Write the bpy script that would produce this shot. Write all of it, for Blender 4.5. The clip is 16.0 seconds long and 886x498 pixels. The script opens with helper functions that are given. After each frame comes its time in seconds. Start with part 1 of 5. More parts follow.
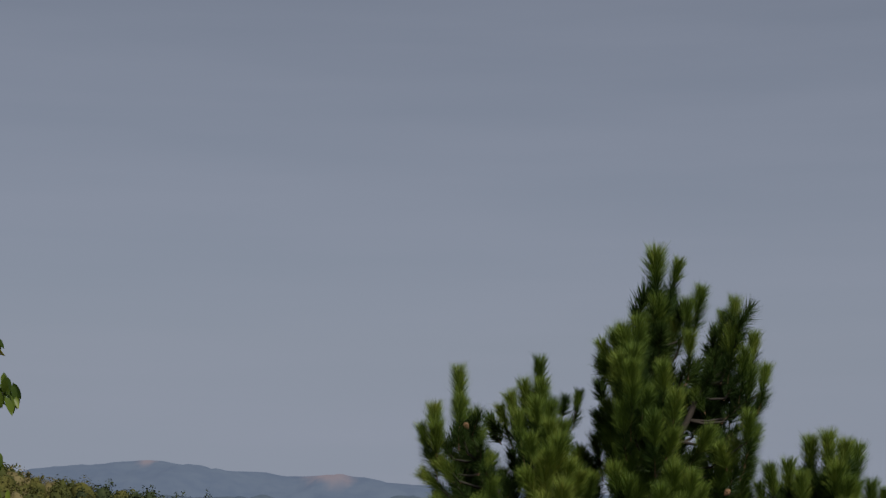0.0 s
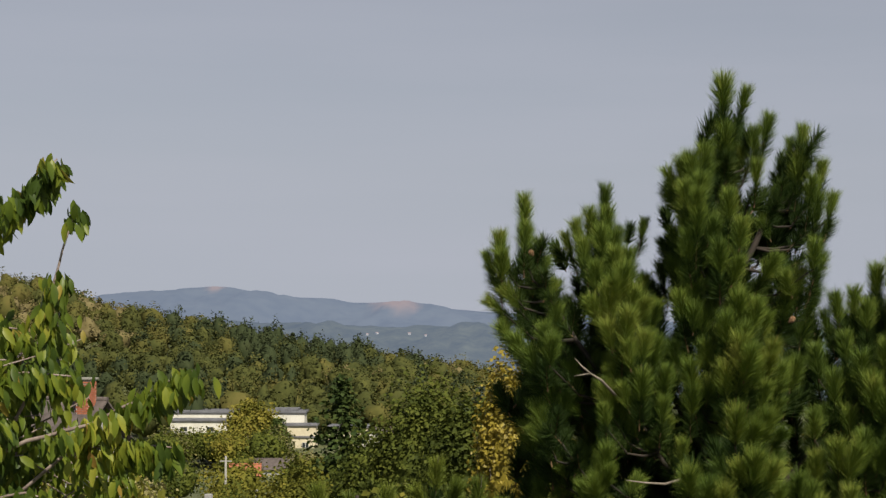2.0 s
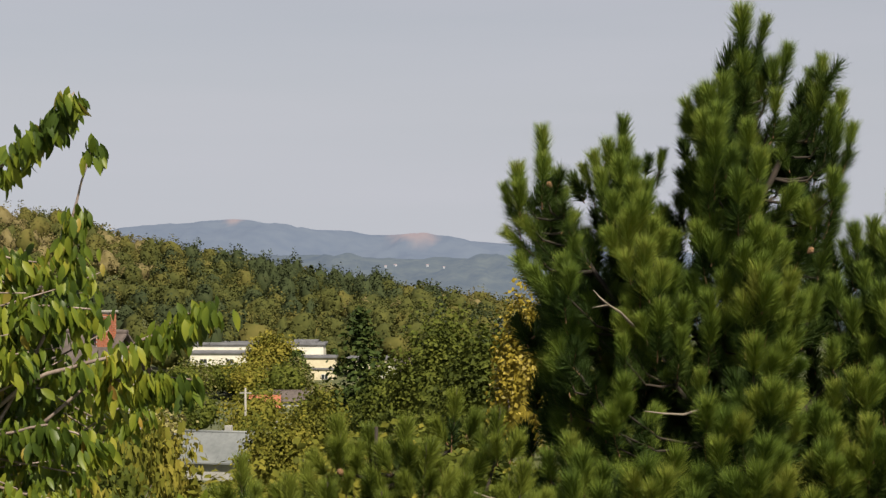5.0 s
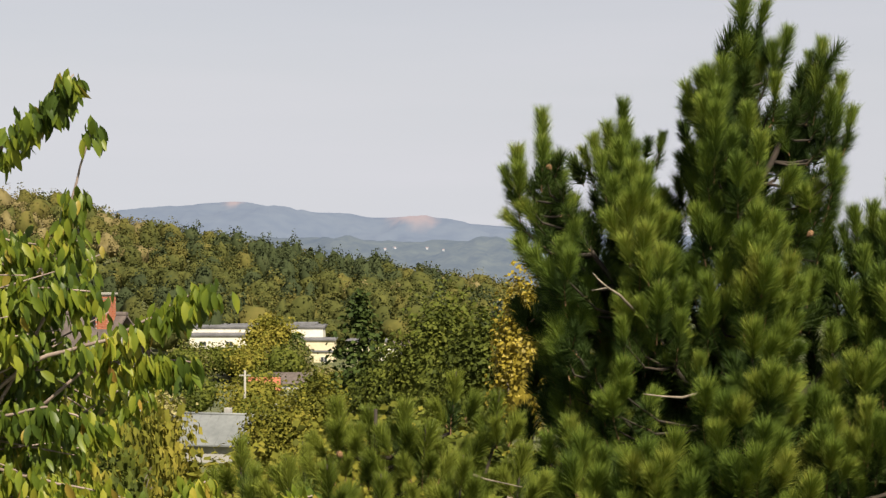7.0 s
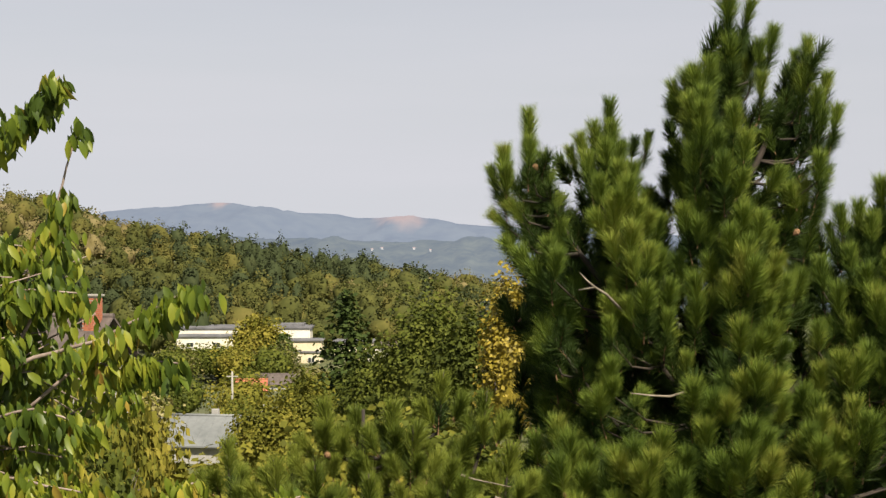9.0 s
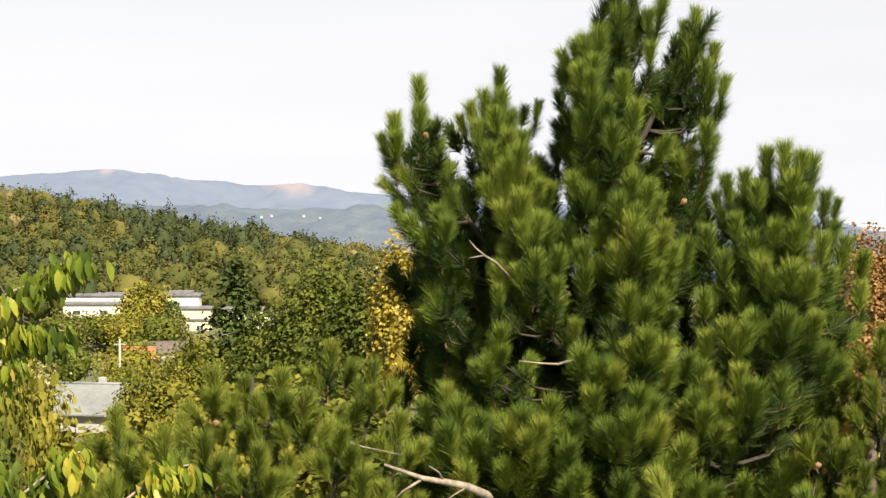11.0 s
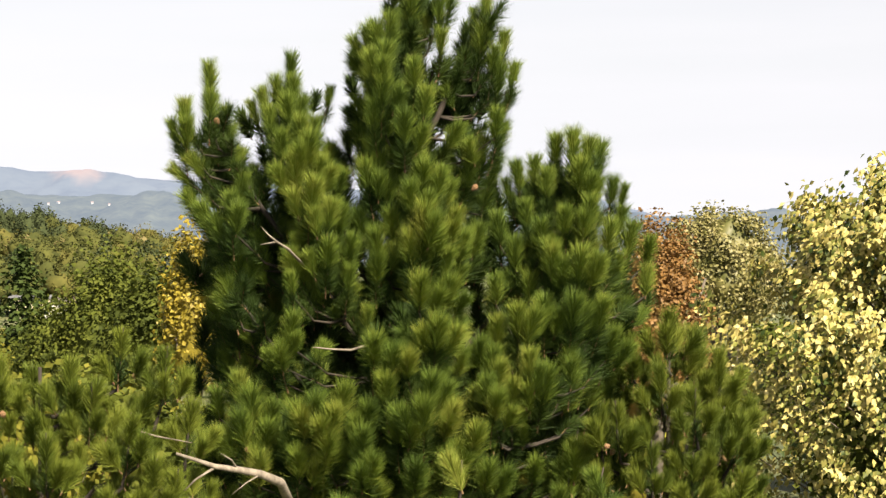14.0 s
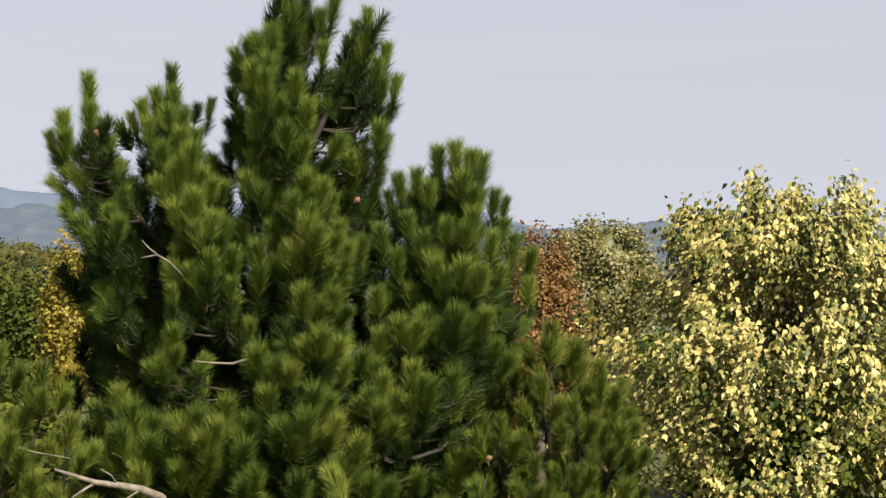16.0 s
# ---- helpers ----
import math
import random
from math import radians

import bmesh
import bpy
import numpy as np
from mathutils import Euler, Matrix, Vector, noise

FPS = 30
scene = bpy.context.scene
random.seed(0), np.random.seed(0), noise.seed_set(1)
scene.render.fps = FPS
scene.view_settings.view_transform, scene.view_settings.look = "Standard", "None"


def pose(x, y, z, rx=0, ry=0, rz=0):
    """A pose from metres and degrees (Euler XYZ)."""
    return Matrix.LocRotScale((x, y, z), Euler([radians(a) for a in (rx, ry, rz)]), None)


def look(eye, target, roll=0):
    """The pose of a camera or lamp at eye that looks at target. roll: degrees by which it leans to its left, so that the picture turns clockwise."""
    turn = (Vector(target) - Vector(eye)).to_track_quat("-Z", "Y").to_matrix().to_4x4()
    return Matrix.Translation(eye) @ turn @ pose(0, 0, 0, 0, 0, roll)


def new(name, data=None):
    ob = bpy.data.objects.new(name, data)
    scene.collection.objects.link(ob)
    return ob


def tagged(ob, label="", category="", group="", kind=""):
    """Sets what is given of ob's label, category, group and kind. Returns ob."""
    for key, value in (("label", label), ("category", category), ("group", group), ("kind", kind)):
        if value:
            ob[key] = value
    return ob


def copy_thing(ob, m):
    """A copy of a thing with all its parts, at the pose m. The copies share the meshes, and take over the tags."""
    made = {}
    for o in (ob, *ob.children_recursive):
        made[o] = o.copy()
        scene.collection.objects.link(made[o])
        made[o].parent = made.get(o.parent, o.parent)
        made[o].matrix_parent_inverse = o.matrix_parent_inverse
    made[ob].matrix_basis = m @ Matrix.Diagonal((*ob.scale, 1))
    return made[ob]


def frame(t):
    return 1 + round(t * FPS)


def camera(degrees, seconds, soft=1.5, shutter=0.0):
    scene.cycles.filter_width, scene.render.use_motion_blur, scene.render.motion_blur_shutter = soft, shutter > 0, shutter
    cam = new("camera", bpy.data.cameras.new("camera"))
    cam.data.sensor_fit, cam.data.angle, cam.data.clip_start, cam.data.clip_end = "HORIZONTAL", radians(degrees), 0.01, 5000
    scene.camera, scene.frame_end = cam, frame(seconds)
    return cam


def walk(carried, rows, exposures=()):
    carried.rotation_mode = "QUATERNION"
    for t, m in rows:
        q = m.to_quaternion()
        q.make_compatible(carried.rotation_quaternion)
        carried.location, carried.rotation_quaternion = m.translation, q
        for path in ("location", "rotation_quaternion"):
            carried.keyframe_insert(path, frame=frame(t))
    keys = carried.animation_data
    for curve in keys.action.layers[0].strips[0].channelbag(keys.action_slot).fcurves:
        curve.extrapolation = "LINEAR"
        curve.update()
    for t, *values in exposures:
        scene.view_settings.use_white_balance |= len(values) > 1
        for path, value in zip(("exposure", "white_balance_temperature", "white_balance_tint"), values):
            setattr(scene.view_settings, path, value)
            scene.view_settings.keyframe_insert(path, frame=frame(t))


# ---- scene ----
EYE = 9.0


def aim(yaw, pitch, roll):
    """The camera's pose on the balcony, turned to the right by yaw and up by pitch, in degrees."""
    return pose(0, 0, EYE, 90 + pitch, 0, -yaw) @ pose(0, 0, 0, 0, 0, roll)


cam = camera(27.53, 16.0, soft=1.4)
walk(cam, [
    (0.0, aim(2.206, 8.159, 0.001)),
    (0.5, aim(1.541, 6.064, 0.001)),
    (1.0, aim(0.604, 4.878, 0.000)),
    (1.5, aim(0.509, 3.719, 0.248)),
    (2.0, aim(0.139, 2.699, 0.183)),
    (2.5, aim(-0.236, 1.990, 0.044)),
    (3.0, aim(-0.304, 1.873, -0.003)),
    (3.5, aim(-0.371, 1.800, -0.093)),
    (4.0, aim(-0.292, 1.025, -0.036)),
    (4.2, aim(-0.478, 0.741, -0.027)),
    (6.3, aim(0.034, 0.342, 0.152)),
    (6.5, aim(0.154, 0.138, 0.140)),
    (7.0, aim(-0.415, -0.004, 0.074)),
    (7.5, aim(-0.386, -0.501, 0.016)),
    (8.0, aim(-0.414, 0.116, 0.034)),
    (8.5, aim(-0.019, -0.198, -0.124)),
    (9.0, aim(-0.000, -0.001, -0.167)),
    (9.5, aim(1.224, -0.448, -0.010)),
    (10.0, aim(2.514, -1.137, 0.030)),
    (10.2, aim(2.601, -1.107, 0.080)),
    (12.3, aim(5.573, -0.582, -0.072)),
    (12.5, aim(5.768, -0.292, -0.057)),
    (13.0, aim(6.734, -0.785, -0.048)),
    (13.5, aim(8.509, -0.915, -0.074)),
    (14.0, aim(10.054, -1.459, -0.064)),
    (14.5, aim(11.726, -1.539, -0.044)),
    (15.0, aim(12.147, 0.525, -0.048)),
    (15.5, aim(12.154, 1.721, -0.054)),
    (16.0, aim(13.783, -1.062, -0.091)),
], exposures=[
    (0.0, -0.29, 5800, 10), (0.5, -0.24, 5800, 10), (1.5, -0.04, 6100, 10), (2.0, 0.36, 6250, 10), (2.5, 0.41, 6400, 10), (4.0, 0.41, 6500, 10),
    (6.3, 0.96, 6700, 10), (7.0, 0.96, 6750, 10), (9.0, 0.94, 6700, 10), (9.5, 0.91, 6700, 10), (10.2, 1.42, 6900, 10), (12.3, 1.52, 6950, 10),
    (14.5, 1.52, 6900, 10), (15.0, 1.50, 6700, 10), (15.5, 1.22, 6400, 10), (16.0, 0.96, 6350, 10),
])

# ---- daylight ----
SUN_AZ, SUN_EL = 155.0, 47.0
world = bpy.data.worlds.new("world")
scene.world = world
world.use_nodes = True
wt = world.node_tree
sky = wt.nodes.new("ShaderNodeTexSky")
sky.sky_type = "NISHITA"
sky.sun_disc = False
sky.sun_elevation = radians(SUN_EL)
sky.sun_rotation = radians(SUN_AZ)
sky.air_density, sky.dust_density, sky.ozone_density = 1.0, 0.8, 2.0
# thin high haze: palest low down, with faint streaks; the sky goes on level below the horizon
wco, wsep, wcomb = wt.nodes.new("ShaderNodeTexCoord"), wt.nodes.new("ShaderNodeSeparateXYZ"), wt.nodes.new("ShaderNodeCombineXYZ")
wmax = wt.nodes.new("ShaderNodeMath"); wmax.operation = "MAXIMUM"; wmax.inputs[1].default_value = 0.09
wt.links.new(wco.outputs["Generated"], wsep.inputs[0])
wt.links.new(wsep.outputs["Z"], wmax.inputs[0])
for k in "XY":
    wt.links.new(wsep.outputs[k], wcomb.inputs[k])
wt.links.new(wmax.outputs[0], wcomb.inputs["Z"])
wt.links.new(wcomb.outputs[0], sky.inputs[0])
hsv = wt.nodes.new("ShaderNodeHueSaturation")
hsv.inputs["Saturation"].default_value = 0.5
wt.links.new(sky.outputs[0], hsv.inputs["Color"])
wmap, wnoise = wt.nodes.new("ShaderNodeMapping"), wt.nodes.new("ShaderNodeTexNoise")
wmap.inputs["Scale"].default_value = (2.0, 2.0, 22.0)
wnoise.inputs["Scale"].default_value, wnoise.inputs["Detail"].default_value = 1.6, 5
wt.links.new(wco.outputs["Generated"], wmap.inputs[0]); wt.links.new(wmap.outputs[0], wnoise.inputs["Vector"])
wfall = wt.nodes.new("ShaderNodeMapRange")
wfall.inputs["From Min"].default_value, wfall.inputs["From Max"].default_value = 0.0, 0.5
wfall.inputs["To Min"].default_value, wfall.inputs["To Max"].default_value = 0.74, 0.15
wt.links.new(wsep.outputs["Z"], wfall.inputs["Value"])
wadd = wt.nodes.new("ShaderNodeMath"); wadd.operation = "MULTIPLY_ADD"
wt.links.new(wnoise.outputs["Fac"], wadd.inputs[0]); wadd.inputs[1].default_value = 0.30
wsub = wt.nodes.new("ShaderNodeMath"); wsub.operation = "SUBTRACT"; wsub.inputs[1].default_value = 0.15
wt.links.new(wfall.outputs[0], wsub.inputs[0]); wt.links.new(wsub.outputs[0], wadd.inputs[2])
wmix = wt.nodes.new("ShaderNodeMix"); wmix.data_type = "RGBA"
wt.links.new(wadd.outputs[0], wmix.inputs["Factor"])
wt.links.new(hsv.outputs[0], wmix.inputs["A"])
wmix.inputs["B"].default_value = (8.2, 8.2, 9.1, 1)
wt.links.new(wmix.outputs["Result"], wt.nodes["Background"].inputs[0])
wt.nodes["Background"].inputs[1].default_value = 0.045
sun_data = bpy.data.lights.new("sun", "SUN")
sun_data.energy, sun_data.angle, sun_data.color = 5.0, radians(0.6), (1.0, 0.91, 0.74)
sun = new("sun", sun_data)
_a, _e = radians(SUN_AZ), radians(SUN_EL)
sun_way = Vector((math.sin(_a) * math.cos(_e), math.cos(_a) * math.cos(_e), math.sin(_e)))
sun.matrix_world = look(sun_way * 50, (0, 0, 0))


# ---- materials ----
def nodes_of(name):
    m = bpy.data.materials.new(name)
    m.use_nodes = True
    return m, m.node_tree, m.node_tree.nodes["Principled BSDF"]


def leaf_material(name, colours, patch=0.4, rough=0.5, through_light=0.3, gloss=0.35, single=0.42):
    """Leaves of several hues: chosen leaf by leaf, and by patches of the given size in metres."""
    m, t, p = nodes_of(name)
    n = t.nodes
    info, geo = n.new("ShaderNodeObjectInfo"), n.new("ShaderNodeNewGeometry")
    tex, pos = n.new("ShaderNodeTexNoise"), n.new("ShaderNodeNewGeometry")
    tex.inputs["Scale"].default_value = 1.0 / patch
    tex.inputs["Detail"].default_value = 3
    t.links.new(pos.outputs["Position"], tex.inputs["Vector"])
    mul = n.new("ShaderNodeMath"); mul.operation = "MULTIPLY_ADD"
    t.links.new(tex.outputs["Fac"], mul.inputs[0]); mul.inputs[1].default_value = 1.5
    add = n.new("ShaderNodeMath"); add.operation = "ADD"
    t.links.new(info.outputs["Random"], add.inputs[0])
    t.links.new(geo.outputs["Random Per Island"], add.inputs[1])
    half = n.new("ShaderNodeMath"); half.operation = "MULTIPLY_ADD"
    t.links.new(add.outputs[0], half.inputs[0]); half.inputs[1].default_value = single; half.inputs[2].default_value = -0.25 - single
    t.links.new(half.outputs[0], mul.inputs[2])
    ramp = n.new("ShaderNodeValToRGB")
    cr = ramp.color_ramp
    while len(cr.elements) < len(colours):
        cr.elements.new(0.5)
    for i, c in enumerate(colours):
        cr.elements[i].position = 0.12 + 0.76 * i / max(1, len(colours) - 1)
        cr.elements[i].color = (*c, 1)
    t.links.new(mul.outputs[0], ramp.inputs[0])
    t.links.new(ramp.outputs[0], p.inputs["Base Color"])
    p.inputs["Roughness"].default_value = rough
    p.inputs["Specular IOR Level"].default_value = gloss
    tl = n.new("ShaderNodeBsdfTranslucent")
    t.links.new(ramp.outputs[0], tl.inputs["Color"])
    mix = n.new("ShaderNodeMixShader")
    mix.inputs[0].default_value = through_light
    t.links.new(p.outputs[0], mix.inputs[1]); t.links.new(tl.outputs[0], mix.inputs[2])
    t.links.new(mix.outputs[0], n["Material Output"].inputs["Surface"])
    return m


def rough_material(name, c1, c2, scale, rough=0.85, bump=0.3, stretch=(1, 1, 1), metal=0.0, fine=6.0):
    """A surface with stains at one scale and grain at a finer one."""
    m, t, p = nodes_of(name)
    n = t.nodes
    co, mp = n.new("ShaderNodeTexCoord"), n.new("ShaderNodeMapping")
    mp.inputs["Scale"].default_value = stretch
    t.links.new(co.outputs["Object"], mp.inputs[0])
    a, b = n.new("ShaderNodeTexNoise"), n.new("ShaderNodeTexNoise")
    a.inputs["Scale"].default_value, b.inputs["Scale"].default_value = scale, scale * fine
    a.inputs["Detail"].default_value = b.inputs["Detail"].default_value = 5
    for x in (a, b):
        t.links.new(mp.outputs[0], x.inputs["Vector"])
    mix = n.new("ShaderNodeMath"); mix.operation = "MULTIPLY_ADD"
    t.links.new(a.outputs["Fac"], mix.inputs[0]); mix.inputs[1].default_value = 0.6
    sc = n.new("ShaderNodeMath"); sc.operation = "MULTIPLY"
    t.links.new(b.outputs["Fac"], sc.inputs[0]); sc.inputs[1].default_value = 0.4
    t.links.new(sc.outputs[0], mix.inputs[2])
    ramp = n.new("ShaderNodeValToRGB")
    ramp.color_ramp.elements[0].position, ramp.color_ramp.elements[1].position = 0.36, 0.66
    ramp.color_ramp.elements[0].color, ramp.color_ramp.elements[1].color = (*c1, 1), (*c2, 1)
    t.links.new(mix.outputs[0], ramp.inputs[0])
    t.links.new(ramp.outputs[0], p.inputs["Base Color"])
    bu = n.new("ShaderNodeBump"); bu.inputs["Strength"].default_value = bump
    t.links.new(mix.outputs[0], bu.inputs["Height"]); t.links.new(bu.outputs[0], p.inputs["Normal"])
    p.inputs["Roughness"].default_value, p.inputs["Metallic"].default_value = rough, metal
    return m


def haze_glow_material(name, c1, c2, haze_glow, strength, scale):
    """Far wooded hills and houses, the haze over them painted in as emission."""
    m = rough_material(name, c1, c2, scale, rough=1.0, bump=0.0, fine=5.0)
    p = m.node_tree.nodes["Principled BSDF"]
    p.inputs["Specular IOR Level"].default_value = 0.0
    p.inputs["Emission Color"].default_value = (*haze_glow, 1)
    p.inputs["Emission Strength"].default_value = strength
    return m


NEEDLE = leaf_material("pine_needles", [(0.053, 0.087, 0.016), (0.101, 0.151, 0.023), (0.161, 0.211, 0.031), (0.249, 0.262, 0.049)], 0.5, 0.55, 0.10, 0.2)
# darker copy: older needles, and shade inside the crown put into the colour
NEEDLE_OLD_SHADED = leaf_material("old_shaded_pine_needles", [(0.020, 0.038, 0.009), (0.036, 0.062, 0.012), (0.062, 0.086, 0.015)], 0.5, 0.6, 0.06, 0.15)
NEEDLE_LIGHT = leaf_material("young_pine_needles", [(0.058, 0.085, 0.012), (0.109, 0.140, 0.018), (0.164, 0.190, 0.028)], 0.5, 0.55, 0.12, 0.2)
BARK_PINE = rough_material("pine_bark", (0.012, 0.009, 0.007), (0.042, 0.030, 0.021), 9, bump=0.8, stretch=(1, 1, 0.35))
TWIG_PINE = rough_material("pine_twig", (0.10, 0.055, 0.026), (0.20, 0.115, 0.055), 40)
DEAD_WOOD = rough_material("dead_wood", (0.10, 0.082, 0.065), (0.27, 0.225, 0.18), 26, bump=0.7, stretch=(1, 1, 0.4))
CONE_BROWN = rough_material("cone_scales", (0.12, 0.06, 0.028), (0.26, 0.15, 0.075), 60, bump=0.6)
CHERRY_LEAF = leaf_material("cherry_leaf", [(0.052, 0.086, 0.014), (0.121, 0.167, 0.018), (0.247, 0.270, 0.030), (0.414, 0.362, 0.057)], 0.35, 0.42, 0.42, 0.3)
CHERRY_YELLOW = leaf_material("yellowed_cherry_leaf", [(0.222, 0.200, 0.037), (0.333, 0.252, 0.044), (0.385, 0.207, 0.059)], 0.3, 0.45, 0.4)
BARK_CHERRY = rough_material("cherry_bark", (0.136, 0.096, 0.080), (0.288, 0.232, 0.200), 18, rough=0.6, bump=0.4)
CREAM_LEAF = leaf_material("cream_margined_leaf", [(0.034, 0.056, 0.012), (0.15, 0.155, 0.034), (0.46, 0.385, 0.125), (0.60, 0.51, 0.225)], 0.3, 0.5, 0.18, 0.25, 0.5)
OLIVE_PALE = leaf_material("pale_olive_leaf", [(0.069, 0.078, 0.019), (0.170, 0.157, 0.050), (0.315, 0.277, 0.120)], 0.6, 0.5, 0.25)
RUST_LEAF = leaf_material("rust_leaf", [(0.152, 0.080, 0.023), (0.240, 0.127, 0.037), (0.316, 0.184, 0.057)], 0.5, 0.6, 0.25)
GREEN_LEAF = leaf_material("green_leaf", [(0.041, 0.054, 0.010), (0.074, 0.090, 0.014), (0.117, 0.128, 0.022)], 1.4, 0.7, 0.22, 0.12)
OLIVE_LEAF = leaf_material("olive_leaf", [(0.075, 0.081, 0.013), (0.136, 0.134, 0.019), (0.220, 0.189, 0.032)], 1.6, 0.7, 0.22, 0.12)
GOLD_LEAF = leaf_material("golden_leaf", [(0.141, 0.120, 0.017), (0.267, 0.211, 0.025), (0.380, 0.295, 0.049)], 0.8, 0.5, 0.3)
FIR_LEAF = leaf_material("fir_needles", [(0.026, 0.042, 0.011), (0.046, 0.066, 0.015), (0.070, 0.090, 0.020)], 1.0, 0.7, 0.1, 0.1)
BLUE_FIR = leaf_material("grey_spruce_needles", [(0.037, 0.048, 0.037), (0.074, 0.089, 0.067)], 1.0, 0.6, 0.1)
WOOD_GREEN = leaf_material("wood_green", [(0.039, 0.046, 0.015), (0.062, 0.068, 0.020), (0.088, 0.090, 0.025)], 2.5, 0.9, 0.15, 0.08, 0.16)
WOOD_OLIVE = leaf_material("wood_olive", [(0.065, 0.066, 0.019), (0.094, 0.090, 0.025), (0.124, 0.107, 0.032)], 2.5, 0.9, 0.15, 0.08, 0.16)
WOOD_TAN = leaf_material("wood_tan", [(0.122, 0.102, 0.043), (0.158, 0.130, 0.056), (0.190, 0.158, 0.077)], 2.5, 0.9, 0.15, 0.08, 0.16)
WOOD_DARK = leaf_material("wood_dark", [(0.031, 0.041, 0.019), (0.044, 0.056, 0.024), (0.061, 0.071, 0.031)], 2.5, 0.9, 0.15, 0.08, 0.16)
BARK = rough_material("bark", (0.048, 0.038, 0.029), (0.128, 0.104, 0.080), 5, bump=0.7, stretch=(1, 1, 0.3))
GRASS = rough_material("meadow", (0.044, 0.060, 0.018), (0.104, 0.104, 0.036), 0.12, bump=0.5, fine=14.0)
RENDER_WHITE = rough_material("white_render", (0.496, 0.472, 0.400), (0.640, 0.616, 0.544), 0.5, bump=0.1)
RENDER_CREAM = rough_material("cream_render", (0.464, 0.400, 0.272), (0.592, 0.528, 0.384), 0.5, bump=0.1)
ROOF_FELT = rough_material("roof_felt", (0.080, 0.080, 0.088), (0.160, 0.160, 0.176), 0.7)
ROOF_METAL = rough_material("grey_sheet_roof", (0.115, 0.125, 0.13), (0.18, 0.19, 0.195), 0.6, rough=0.6, bump=0.1)
ROOF_DARK = rough_material("dark_tile_roof", (0.056, 0.044, 0.040), (0.120, 0.096, 0.088), 2.0)
ROOF_RED = rough_material("red_tile_roof", (0.240, 0.072, 0.040), (0.384, 0.136, 0.072), 2.0)
BRICK = rough_material("red_brick", (0.272, 0.080, 0.040), (0.400, 0.144, 0.072), 8.0, bump=0.4)
MORTAR = rough_material("mortar", (0.304, 0.264, 0.224), (0.400, 0.360, 0.320), 12.0)
PLASTER_GREY = rough_material("grey_plaster", (0.272, 0.264, 0.256), (0.368, 0.360, 0.352), 1.5, bump=0.2)
CONCRETE = rough_material("concrete", (0.208, 0.200, 0.176), (0.320, 0.304, 0.272), 3.0, bump=0.3)
PAINT_FRAME = rough_material("window_frame_paint", (0.440, 0.424, 0.392), (0.544, 0.528, 0.496), 4.0, bump=0.05)
GLASS, _t, _p = nodes_of("window_glass")
_p.inputs["Base Color"].default_value = (0.03, 0.035, 0.04, 1)
_p.inputs["Roughness"].default_value = 0.08
# bluish emission below imitates haze over the far hills, roofs and walls
HILL_FAR = haze_glow_material("far_hill", (0.035, 0.045, 0.055), (0.055, 0.066, 0.072), (0.225, 0.262, 0.365), 0.45, 0.006)
HILL_MID = haze_glow_material("middle_hill", (0.008, 0.012, 0.012), (0.045, 0.05, 0.036), (0.200, 0.240, 0.315), 0.46, 0.02)
CLEARING = haze_glow_material("far_roof", (0.10, 0.07, 0.06), (0.14, 0.10, 0.085), (0.30, 0.27, 0.30), 0.65, 0.006)
# the painted haze takes a pinkish tone over open land
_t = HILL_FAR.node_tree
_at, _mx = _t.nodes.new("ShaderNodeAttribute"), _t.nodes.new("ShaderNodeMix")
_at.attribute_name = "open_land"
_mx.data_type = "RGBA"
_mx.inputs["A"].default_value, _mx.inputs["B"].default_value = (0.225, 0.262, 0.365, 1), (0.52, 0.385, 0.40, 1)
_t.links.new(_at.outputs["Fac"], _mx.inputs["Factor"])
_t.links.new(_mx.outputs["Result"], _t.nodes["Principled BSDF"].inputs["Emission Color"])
FAR_WHITE = haze_glow_material("far_house_wall", (0.22, 0.21, 0.2), (0.3, 0.29, 0.28), (0.22, 0.25, 0.3), 0.58, 0.1)


# ---- building tools ----
def part(name, bm, material, parent, label=""):
    me = bpy.data.meshes.new(name)
    if isinstance(bm, bpy.types.Mesh):
        me = bm
    else:
        bm.to_mesh(me)
        bm.free()
        me.materials.append(material)
    ob = new(name, me)
    ob.parent = parent
    if label:
        tagged(ob, label)
    return ob


def thing(name, place, label, category, group="", kind=""):
    ob = new(name)
    ob.empty_display_size = 0.2
    ob.matrix_world = Matrix.Translation(place)
    return tagged(ob, label, category, group, kind)


def raw_mesh(name, verts, tris, mats, index=None, smooth=False):
    """A mesh from arrays of corners and triangles that a function has made."""
    me = bpy.data.meshes.new(name)
    verts, tris = np.asarray(verts, np.float32), np.asarray(tris, np.int32)
    me.vertices.add(len(verts)); me.vertices.foreach_set("co", verts.ravel())
    me.loops.add(tris.size); me.loops.foreach_set("vertex_index", tris.ravel())
    me.polygons.add(len(tris))
    me.polygons.foreach_set("loop_start", np.arange(0, tris.size, 3, dtype=np.int32))
    for mt in mats:
        me.materials.append(mt)
    if index is not None:
        me.polygons.foreach_set("material_index", np.asarray(index, np.int32))
    if smooth:
        me.polygons.foreach_set("use_smooth", np.ones(len(tris), bool))
    me.update(calc_edges=True)
    return me


def scatter(pattern_v, pattern_t, mats3, places):
    """Copies of one pattern, each turned by a 3 x 3 matrix and set at a place, as plain arrays."""
    v = np.einsum("nij,kj->nki", mats3, pattern_v) + places[:, None, :]
    k = len(pattern_v)
    t = pattern_t[None] + (np.arange(len(places)) * k)[:, None, None]
    return v.reshape(-1, 3), t.reshape(-1, 3)


def unit(a):
    return a / np.maximum(np.linalg.norm(a, axis=-1, keepdims=True), 1e-9)


